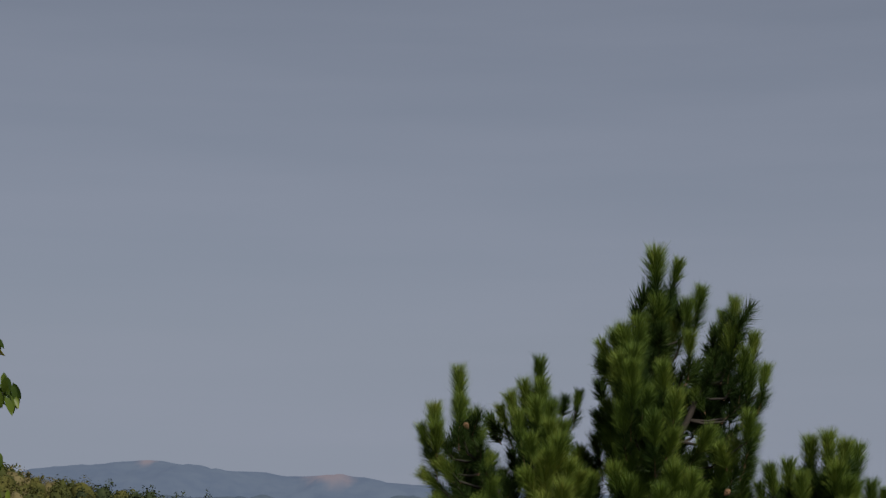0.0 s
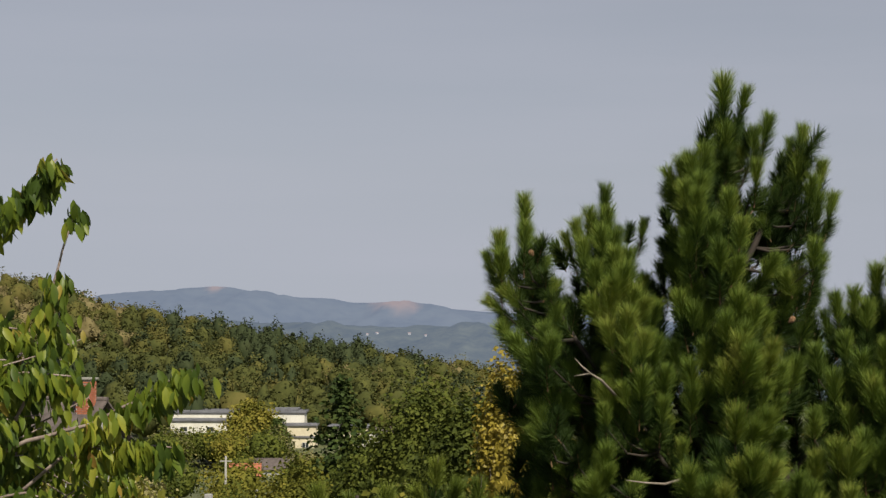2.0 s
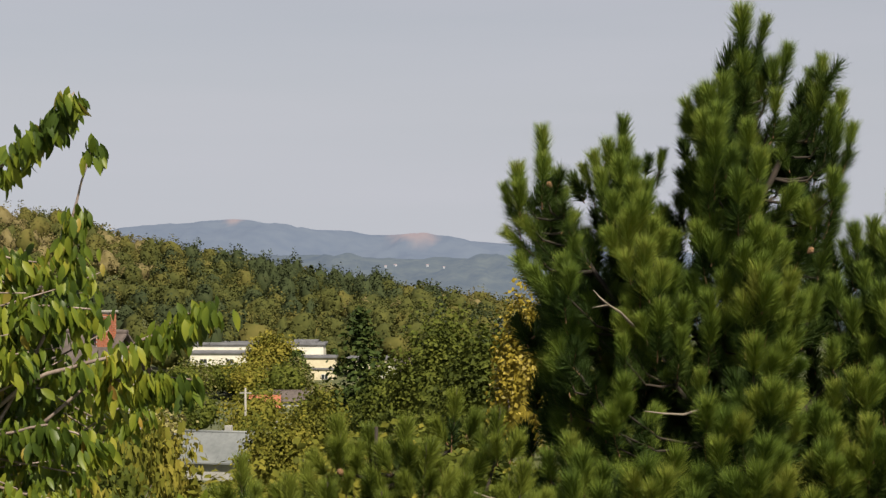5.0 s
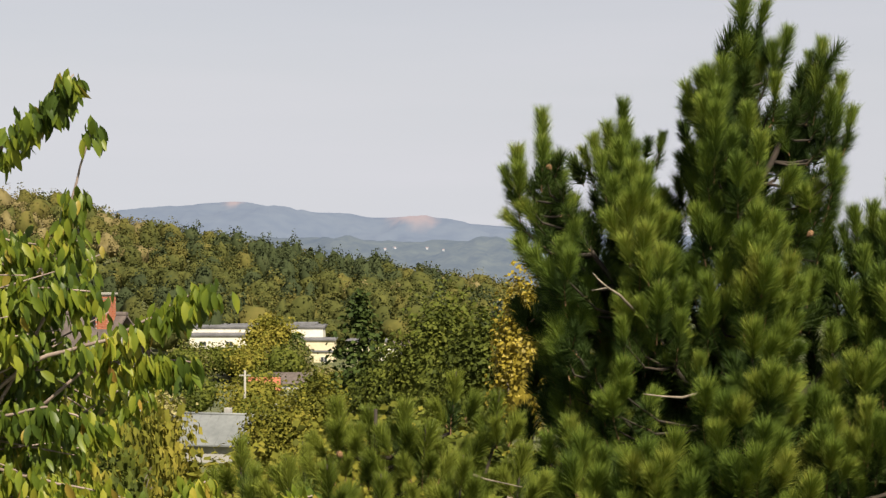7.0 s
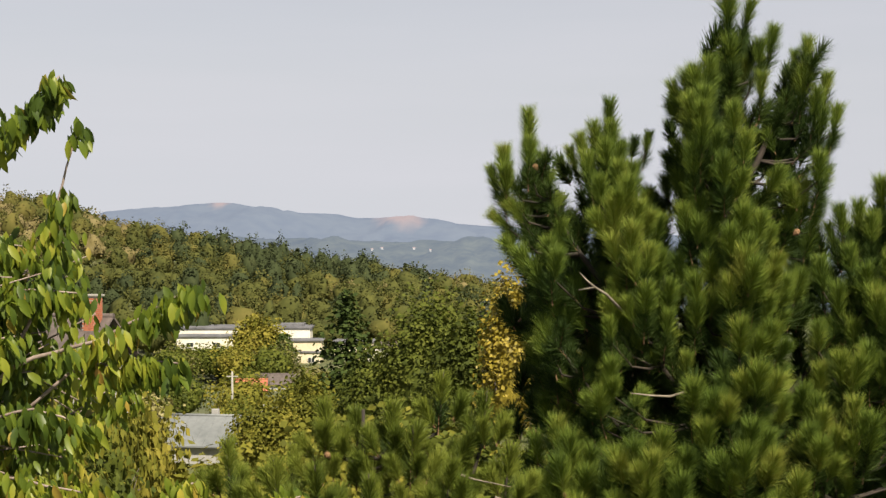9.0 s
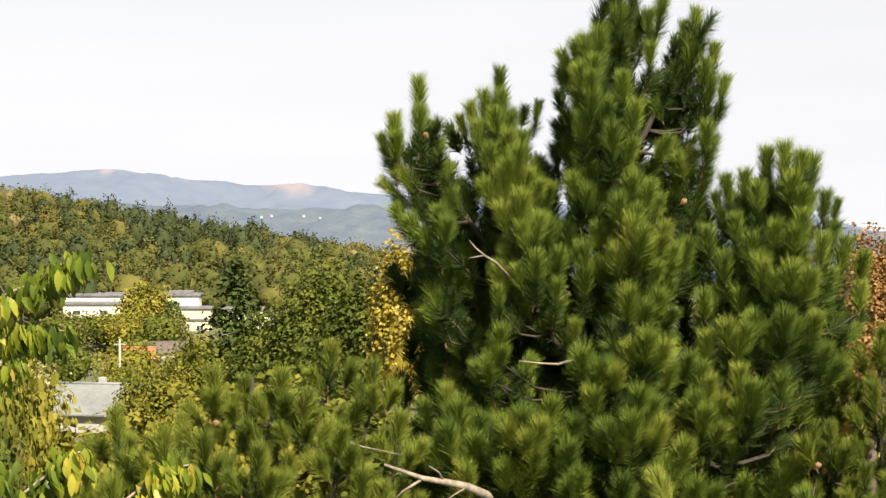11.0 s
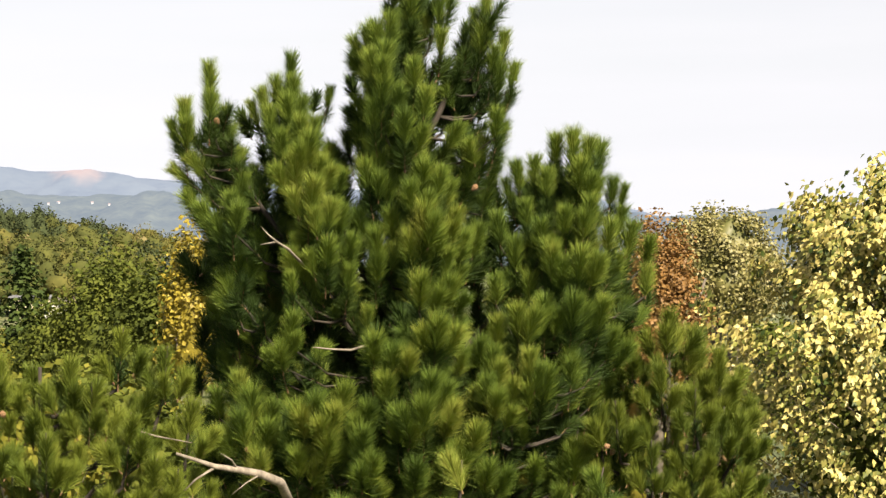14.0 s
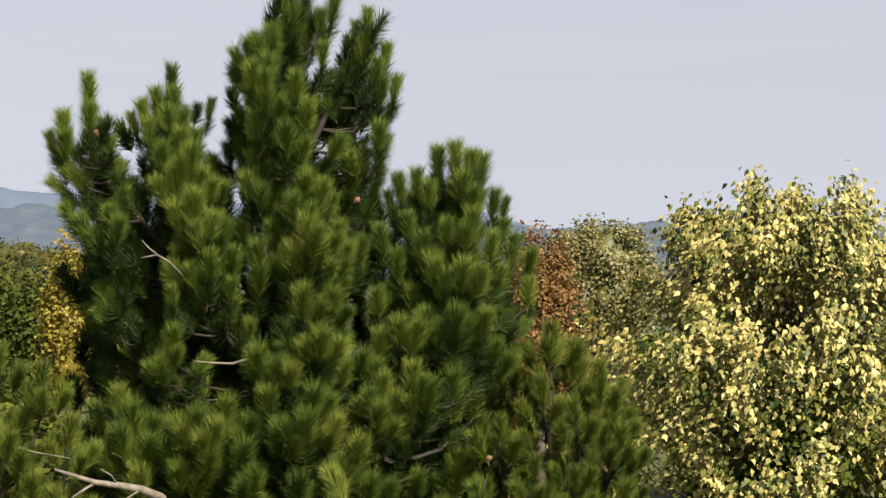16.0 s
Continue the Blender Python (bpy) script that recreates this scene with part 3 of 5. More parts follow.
CROWN_RIGHT_SHOOTS = [(0.63, 0.10, 1.55, 8, 0.9), (0.54, 0.15, 1.45, 2, 0.8), (0.59, 0.05, 1.33, 5, 1), (0.77, 0.10, 1.30, 6, 0.9), (0.68, 0.00, 1.18, 8, 1),
                      (0.85, 0.10, 1.06, 12, 0.9), (0.72, 0.00, 1.02, 10, 1), (0.82, 0.10, 0.84, 22, 0.9), (0.64, -0.25, 0.71, 4, 1), (0.77, 0.10, 0.61, 18, 1),
                      (0.39, -0.20, 0.59, 28, 1), (0.51, 0.20, 0.87, 35, 0.9), (0.58, -0.10, 0.52, 10, 1), (0.72, 0.15, 0.38, 14, 1.1), (0.50, -0.10, 0.36, 15, 1.1),
                      (0.66, 0.20, 0.18, 10, 1.1), (0.47, 0.20, 1.08, 30, 0.7)]
CROWN_LEFT_STEM = [(-0.03, 0.00, 0.07), (-0.15, -0.10, 0.60), (-0.19, -0.15, 1.00)]
CROWN_LEFT_SHOOTS = [(-0.24, -0.20, 1.33, -4, 1.15), (-0.13, -0.20, 1.36, 4, 1.1), (-0.30, -0.15, 1.27, -10, 1.05), (-0.18, -0.40, 1.16, 8, 1.1), (-0.30, -0.35, 1.10, -6, 1.1),
                     (-0.41, 0.00, 1.05, -40, 0.9), (-0.28, -0.10, 0.94, -22, 1), (-0.22, -0.45, 0.92, 0, 1.1), (-0.35, 0.00, 0.79, -18, 1), (-0.29, -0.40, 0.74, -6, 1),
                     (-0.40, 0.10, 0.71, -14, 0.9), (-0.34, 0.00, 0.59, -8, 1), (-0.42, 0.15, 0.56, -12, 0.9), (-0.23, -0.30, 0.39, -4, 1.1), (-0.35, -0.35, 0.34, -10, 1.1),
                     (-0.16, -0.35, 0.21, 5, 1)]
CENTRE_STEM = [(-0.00, 0.00, -1.00), (0.05, -0.20, -0.42), (0.06, -0.35, 0.07)]
CENTRE_SHOOTS = [(0.05, -0.55, 0.31, 2, 1.15), (0.19, -0.50, 0.27, 10, 1.05), (-0.06, -0.60, 0.17, -5, 1.1), (0.05, -0.65, 0.01, 3, 1.25), (0.27, -0.40, 0.19, 12, 1),
                 (0.32, -0.40, -0.01, 10, 1.1), (0.41, -0.25, -0.17, 12, 1.1), (0.16, -0.60, -0.13, 6, 1.1), (-0.06, -0.60, -0.15, -4, 1.2), (-0.18, -0.45, -0.01, -8, 1),
                 (-0.28, -0.45, -0.17, -8, 1.1), (0.24, -0.50, -0.29, 8, 1), (0.56, 0.00, -0.14, 12, 1.1), (-0.38, -0.30, -0.01, -8, 1), (-0.26, -0.45, -0.33, 0, 1),
                 (0.39, -0.20, -0.42, 15, 1)]
FAR_LEFT_STEM = [(-0.05, 0.10, -1.25), (-0.57, -0.05, -0.66), (-1.06, -0.10, -0.05), (-1.23, 0.00, 0.25), (-1.33, 0.00, 0.55)]
FAR_LEFT_SHOOTS = [(-1.41, 0.00, 1.01, -1, 0.95), (-1.40, -0.05, 0.82, 2, 0.95), (-1.59, 0.00, 0.77, -3, 1.05), (-1.58, -0.10, 0.63, -2, 1.05), (-1.69, 0.05, 0.61, -18, 0.85),
                   (-1.30, 0.05, 0.71, 8, 0.9), (-1.25, 0.05, 0.55, 14, 0.75), (-1.51, 0.10, 0.47, -35, 0.75), (-1.71, 0.00, 0.28, -50, 0.85), (-1.58, -0.05, 0.37, -35, 0.95),
                   (-1.48, 0.10, 0.29, -25, 0.85), (-1.61, 0.00, 0.11, -32, 1.05), (-1.49, -0.10, 0.01, -25, 1.05), (-1.08, 0.10, 0.29, 18, 0.85), (-1.18, -0.10, 0.21, 4, 0.95),
                   (-1.29, -0.25, 0.10, -12, 1.05), (-1.22, -0.35, 0.02, 5, 1), (-1.40, -0.15, -0.07, -22, 1.05)]
LEFT_LIMB_STEM = [(-0.05, 0.00, -0.92), (-0.42, -0.20, -0.29), (-0.68, -0.10, 0.27), (-0.80, 0.00, 0.64)]
LEFT_LIMB_SHOOTS = [(-0.82, 0.00, 1.10, 2, 0.9), (-0.81, -0.05, 0.92, 4, 0.95), (-0.95, 0.00, 0.94, -12, 0.95), (-1.05, 0.00, 0.85, -12, 0.9), (-1.12, 0.05, 0.75, -18, 0.8),
                    (-0.87, -0.15, 0.79, -2, 1), (-1.00, -0.10, 0.69, -8, 0.95), (-0.75, -0.10, 0.76, 8, 0.95), (-0.65, 0.00, 0.65, 12, 0.9), (-0.52, 0.15, 0.86, 10, 0.7),
                    (-0.78, -0.25, 0.63, 2, 1), (-0.93, -0.30, 0.54, -6, 1), (-0.97, 0.00, 0.54, -10, 0.9), (-0.74, -0.50, 0.49, 4, 1.15), (-0.86, -0.50, 0.34, -8, 1.1),
                    (-0.65, -0.45, 0.36, 10, 1.05), (-0.53, 0.10, 0.46, 8, 0.9), (-0.72, -0.60, 0.18, 4, 1.15), (-0.59, -0.55, 0.06, 8, 1.1)]
MIDDLE_LEFT_STEM = [(-0.05, 0.00, -1.49), (-0.48, -0.30, -0.81), (-0.68, -0.35, -0.29)]
MIDDLE_LEFT_SHOOTS = [(-0.47, -0.25, 0.25, 14, 0.9), (-0.52, -0.50, -0.01, 6, 1), (-0.72, -0.50, -0.09, -6, 1.05), (-0.62, -0.60, -0.21, 2, 1.1), (-0.44, -0.50, -0.19, 8, 1),
                      (-0.89, -0.50, -0.29, -12, 1.05), (-0.46, -0.50, -0.40, 5, 0.9), (-0.90, -0.60, -0.46, -10, 0.8), (-0.67, -0.40, -0.41, 0, 1), (-0.87, -0.60, -0.75, 4, 1.05),
                      (-0.94, -0.60, -0.91, -6, 1.05), (-1.03, -0.50, -0.98, -10, 1), (-0.34, -0.50, -0.70, 0, 0.8), (-1.06, -0.10, -0.29, -10, 0.9)]
LOW_LEFT_STEM = [(-0.03, 0.10, -1.92), (-0.66, -0.10, -1.39), (-1.23, -0.15, -0.65)]
LOW_LEFT_SHOOTS = [(-1.38, 0.00, -0.21, -20, 1.05), (-1.23, -0.15, -0.27, -5, 1.05), (-1.32, -0.10, -0.45, -12, 1.15), (-1.12, -0.10, -0.41, 5, 1.05), (-1.40, 0.10, -0.60, -14, 1.1),
                   (-1.20, 0.00, -0.64, 0, 1.1), (-1.29, 0.10, -0.83, -10, 1.1), (-1.05, 0.10, -0.75, 5, 1.1), (-1.13, 0.10, -1.00, 0, 1.1), (-1.31, 0.10, -1.04, -12, 1),
                   (-0.92, 0.30, -0.60, 0, 1.1), (-0.82, 0.35, -0.18, 0, 1), (-0.86, 0.35, 0.11, 0, 1), (-0.95, 0.35, -0.10, -5, 1), (-0.77, 0.40, -0.05, 5, 1)]
FRONT_STEM = [(-0.02, -0.10, -2.46), (-0.03, -0.70, -1.80), (0.06, -0.85, -1.13)]
FRONT_SHOOTS = [(-0.04, -0.95, -0.48, -3, 1.2), (0.18, -0.90, -0.50, 6, 1.1), (0.08, -1.05, -0.73, 4, 1.3), (-0.04, -1.00, -0.81, -8, 1.1), (-0.35, -0.90, -0.86, -3, 1.25),
                (-0.22, -1.00, -0.96, 4, 1.15), (-0.13, -1.05, -0.97, 2, 1.1), (0.01, -1.15, -1.10, 4, 1.25), (-0.29, -1.00, -1.11, -6, 1.2), (-0.06, -1.20, -1.26, -4, 1.3),
                (0.17, -1.10, -1.33, 8, 1.2), (0.33, -1.10, -1.47, 6, 1.25), (-0.12, -1.25, -1.69, -2, 1.25), (0.38, -1.20, -1.71, 2, 1.2), (0.12, -1.15, -1.65, 4, 1.2),
                (0.28, -0.80, -0.98, 8, 1), (-0.23, -1.10, -1.37, -6, 1.2)]
FRONT_LEFT_STEM = [(-0.04, -0.10, -2.46), (-0.47, -0.60, -1.89), (-0.73, -0.80, -1.51)]
FRONT_LEFT_SHOOTS = [(-0.74, -0.90, -1.26, 4, 1.3), (-0.86, -0.90, -1.35, -10, 1.2), (-0.55, -0.90, -1.22, 6, 1.2), (-0.63, -1.00, -1.36, 6, 1.15), (-0.39, -1.00, -1.31, 8, 1.2),
                     (-1.16, -0.50, -1.27, -4, 1.3), (-1.25, -0.60, -1.42, -12, 1.2), (-1.04, -0.60, -1.48, 8, 1.2), (-1.40, -0.40, -1.55, -10, 1.15), (-0.92, -0.80, -1.52, -6, 1.15),
                     (-1.11, -0.70, -1.67, 0, 1.2), (-0.87, -0.90, -1.62, -4, 1.2), (-0.67, -1.00, -1.54, 2, 1.2), (-0.45, -1.10, -1.49, 4, 1.2), (-1.22, -0.10, -1.18, -6, 1.1),
                     (-1.02, -0.10, -1.29, 0, 1), (-1.38, 0.00, -1.29, -8, 1.1), (-0.40, -1.20, -1.65, 2, 1.2)]
RIGHT_LIMB_STEM = [(0.03, 0.10, -1.67), (0.64, 0.00, -0.84), (1.08, 0.05, -0.22), (1.30, 0.00, 0.20)]
RIGHT_LIMB_SHOOTS = [(1.14, 0.05, 0.54, -3, 1.1), (1.26, 0.00, 0.55, 1, 1.1), (1.39, 0.00, 0.52, 5, 1.15), (1.49, 0.05, 0.46, 8, 1.1), (1.27, -0.20, 0.34, 0, 1.2),
                     (0.84, 0.10, 0.33, -9, 1), (0.99, 0.10, 0.35, -2, 1), (0.77, 0.15, 0.20, -14, 0.9), (1.06, 0.00, 0.26, 0, 1), (1.40, -0.15, 0.23, 6, 1.15),
                     (1.60, 0.10, 0.20, 8, 0.95), (1.69, 0.10, 0.15, 12, 0.75), (1.66, 0.05, 0.00, 12, 1), (1.32, -0.30, 0.05, 4, 1.1), (1.12, -0.30, -0.01, -4, 1),
                     (0.89, 0.00, 0.05, -5, 1), (0.97, -0.20, -0.09, -4, 1.1), (1.50, -0.20, -0.09, 8, 1.1)]
RIGHT_MIDDLE_STEM = [(0.03, 0.10, -2.17), (0.64, -0.20, -1.48), (1.12, -0.30, -0.82)]
RIGHT_MIDDLE_SHOOTS = [(0.70, 0.10, -0.05, -6, 1.1), (1.72, 0.00, -0.14, 10, 1.1), (1.92, 0.20, -0.23, 6, 1), (1.89, 0.20, -0.46, 6, 1), (0.79, -0.10, -0.22, -4, 1.1),
                       (1.21, -0.45, -0.28, 2, 1.25), (1.33, -0.45, -0.35, 6, 1.2), (1.01, -0.30, -0.23, -2, 1.2), (1.09, -0.40, -0.37, -2, 1.2), (1.59, -0.10, -0.34, 10, 1.15),
                       (1.14, -0.55, -0.62, 2, 1.3), (1.39, -0.45, -0.65, 8, 1.15), (0.92, -0.45, -0.65, -5, 1.1), (0.72, -0.50, -0.69, -6, 1.15), (0.62, -0.20, -0.50, -6, 1),
                       (0.89, -0.20, -0.48, 0, 1), (1.60, 0.10, -0.54, 8, 1.1), (1.69, 0.10, -0.68, 8, 1)]
RIGHT_LOW_STEM = [(0.03, 0.10, -2.50), (0.62, -0.30, -1.95), (0.95, -0.50, -1.37)]
RIGHT_LOW_SHOOTS = [(0.44, -0.60, -0.92, -2, 1.15), (0.54, -0.60, -1.01, 5, 1.1), (0.82, -0.50, -0.79, 2, 1), (0.59, -0.45, -0.81, -4, 1), (0.80, -0.60, -1.00, 2, 1.1),
                    (0.92, -0.65, -1.15, 4, 1.25), (0.45, -0.80, -1.18, -2, 1.15), (0.68, -0.60, -1.22, 0, 1), (1.32, -0.40, -0.74, 6, 1.1), (1.50, -0.30, -0.89, 10, 1.15),
                    (1.31, -0.20, -1.04, 4, 1.15), (1.13, -0.40, -1.02, 0, 1.1), (0.51, -0.90, -1.28, 2, 1.1), (1.40, -0.10, -1.25, 8, 1.1), (0.77, -0.90, -1.75, 0, 1),
                    (1.19, 0.00, -1.43, 0, 1.1), (1.56, 0.10, -1.23, 6, 1)]
DEAD = [([(-0.19, -0.30, E9 -0.97), (-0.50, -0.80, E9 -1.00), (-0.65, -0.95, E9 -0.98), (-0.78, -1.00, E9 -0.96)], 0.012),
        ([(-0.72, -0.30, E9 -0.49), (-0.92, -0.75, E9 -0.31), (-1.00, -0.80, E9 -0.26), (-1.11, -0.80, E9 -0.28)], 0.013),
        ([(-0.99, -0.80, E9 -0.27), (-1.06, -0.80, E9 -0.21), (-1.10, -0.75, E9 -0.16)], 0.008),
        ([(-0.87, -0.70, E9 -2.14), (-1.02, -1.25, E9 -1.82), (-1.16, -1.40, E9 -1.74), (-1.31, -1.45, E9 -1.70), (-1.45, -1.50, E9 -1.67), (-1.56, -1.50, E9 -1.63), (-1.70, -1.50, E9 -1.58)], 0.036),
        ([(-1.45, -1.50, E9 -1.67), (-1.58, -1.50, E9 -1.75), (-1.65, -1.50, E9 -1.82)], 0.010),
        ([(-1.31, -1.45, E9 -1.70), (-1.35, -1.50, E9 -1.63), (-1.42, -1.55, E9 -1.58)], 0.008),
        ([(-1.16, -1.40, E9 -1.74), (-1.26, -1.50, E9 -1.78), (-1.35, -1.50, E9 -1.85)], 0.007),
        ([(-1.91, -1.00, E9 -1.50), (-1.82, -1.00, E9 -1.53), (-1.58, -1.00, E9 -1.58)], 0.010)]
bough_pine((2.025, 13.0, 0), E9 + 1.35, [(LEADER_STEM, LEADER_SHOOTS), (CROWN_RIGHT_STEM, CROWN_RIGHT_SHOOTS), (CROWN_LEFT_STEM, CROWN_LEFT_SHOOTS), (CENTRE_STEM, CENTRE_SHOOTS), (FAR_LEFT_STEM, FAR_LEFT_SHOOTS), (LEFT_LIMB_STEM, LEFT_LIMB_SHOOTS), (MIDDLE_LEFT_STEM, MIDDLE_LEFT_SHOOTS), (LOW_LEFT_STEM, LOW_LEFT_SHOOTS), (FRONT_STEM, FRONT_SHOOTS), (FRONT_LEFT_STEM, FRONT_LEFT_SHOOTS), (RIGHT_LIMB_STEM, RIGHT_LIMB_SHOOTS), (RIGHT_MIDDLE_STEM, RIGHT_MIDDLE_SHOOTS), (RIGHT_LOW_STEM, RIGHT_LOW_SHOOTS)],
           "tall dark green pine with several candle-like leaders", 5, NEEDLE, 0.12, DEAD, 14)

# the lower, lighter pine in front of the valley
low = [(x, y, z + E9 - 0.12) for x, y, z in [(0.55, 0, -0.72), (0.2, -0.1, -0.92), (-0.25, 0, -0.92), (-0.05, 0.1, -0.98), (0.35, -0.3, -1.05), (0.85, 0, -0.85), (-0.95, 0, -1.20),
                                     (-0.6, -0.2, -1.3), (0.6, -0.4, -1.25), (-0.3, -0.5, -1.3), (0.1, -0.6, -1.4), (1.0, -0.3, -1.2), (-1.3, 0.1, -1.65), (-0.9, -0.5, -1.6), (0.9, -0.6, -1.6)]]
for k in range(22):
    a, z = k * 2.39996, -1.3 - 1.6 * k / 22
    low.append(((0.7 + 0.9 * k / 22) * math.cos(a), (0.7 + 0.9 * k / 22) * math.sin(a), z + E9))
pine((-0.55, 12.4, 0), E9 - 1.1, low, "lower light green pine beside the tall pine", 9, NEEDLE_LIGHT, trunk_r=0.08, cones=8, whorls=2)


right = [(x, y, z + E9 - 0.1) for x, y, z in [(0.0, 0, -0.72), (0.25, 0.1, -0.85), (-0.3, 0, -0.9), (0.45, 0, -1.0), (-0.15, -0.3, -1.1), (0.6, -0.1, -1.3), (-0.5, -0.3, -1.35), (0.3, -0.4, -1.4), (0.8, 0, -1.6), (0.0, -0.6, -1.7)]]
for k in range(18):
    a, z = k * 2.39996, -1.2 - 1.3 * k / 18
    right.append(((0.45 + 0.6 * k / 18) * math.cos(a), (0.45 + 0.6 * k / 18) * math.sin(a), z + E9))
right = [(min(x, 0.3 + 0.25 * x), y, z) for x, y, z in right]
pine((4.05, 13.1, 0), E9 - 0.95, right, "small yellowish green pine beside the tall pine", 14, NEEDLE_LIGHT, trunk_r=0.07, cones=5, whorls=2)


# ---- broad leaves ----
def leaf_pattern(length, width, fold=0.25, droop=0.2, short=False):
    """A pointed leaf with a folded midrib, hanging along -z from its stalk."""
    rows = [(0.0, 0.0), (0.22, 0.8), (0.5, 1.0), (0.78, 0.62), (1.0, 0.0)]
    if short:
        rows = [(0.0, 0.0), (0.42, 1.0), (1.0, 0.0)]
    v, t = [], []
    for s, w in rows:
        z, y = -s * length, -droop * length * s * s
        h = w * width / 2
        if w == 0:
            v.append([(0, y, z)])
        else:
            v.append([(-h, y + h * fold, z), (0, y, z), (h, y + h * fold, z)])
    flat, ids = [], []
    for r in v:
        ids.append([len(flat) + i for i in range(len(r))])
        flat += r
    t += [[ids[0][0], ids[1][0], ids[1][1]], [ids[0][0], ids[1][1], ids[1][2]]]
    for a, b in zip(ids[1:-2], ids[2:-1]):
        t += [[a[0], b[0], b[1]], [a[0], b[1], a[1]], [a[1], b[1], b[2]], [a[1], b[2], a[2]]]
    t += [[ids[-2][0], ids[-1][0], ids[-2][1]], [ids[-2][1], ids[-1][0], ids[-2][2]]]
    return np.array(flat), np.array(t)


def hang_leaves(tree, places, axes, mat, length, width, rng, max_parts=300, front=None, stuff="foliage", stuff_label=""):
    """Single leaves at the places, the first ones as parts of their own and the rest as one mesh."""
    pat_v, pat_t = leaf_pattern(length, width, 0.3, 0.22)
    me = raw_mesh("leaf", pat_v, pat_t, [mat], smooth=True)
    R = frames_from(-axes, rng, lean=np.array([0.15, -0.6, 0.6]) + rng.normal(size=axes.shape) * 0.55)
    size = rng.uniform(0.7, 1.15, len(places))
    R = R * size[:, None, None]
    order = np.argsort(places[:, 1] if front is None else front)
    for i in order[:max_parts]:
        leaf_object(tree, me, R[i], places[i])
    far = order[max_parts:]
    if len(far):
        v, t = scatter(pat_v, pat_t, R[far], places[far])
        ob = part(stuff, raw_mesh(stuff, v, t, [mat], smooth=True), None, tree, stuff_label)
        ob["kind"] = "stuff"


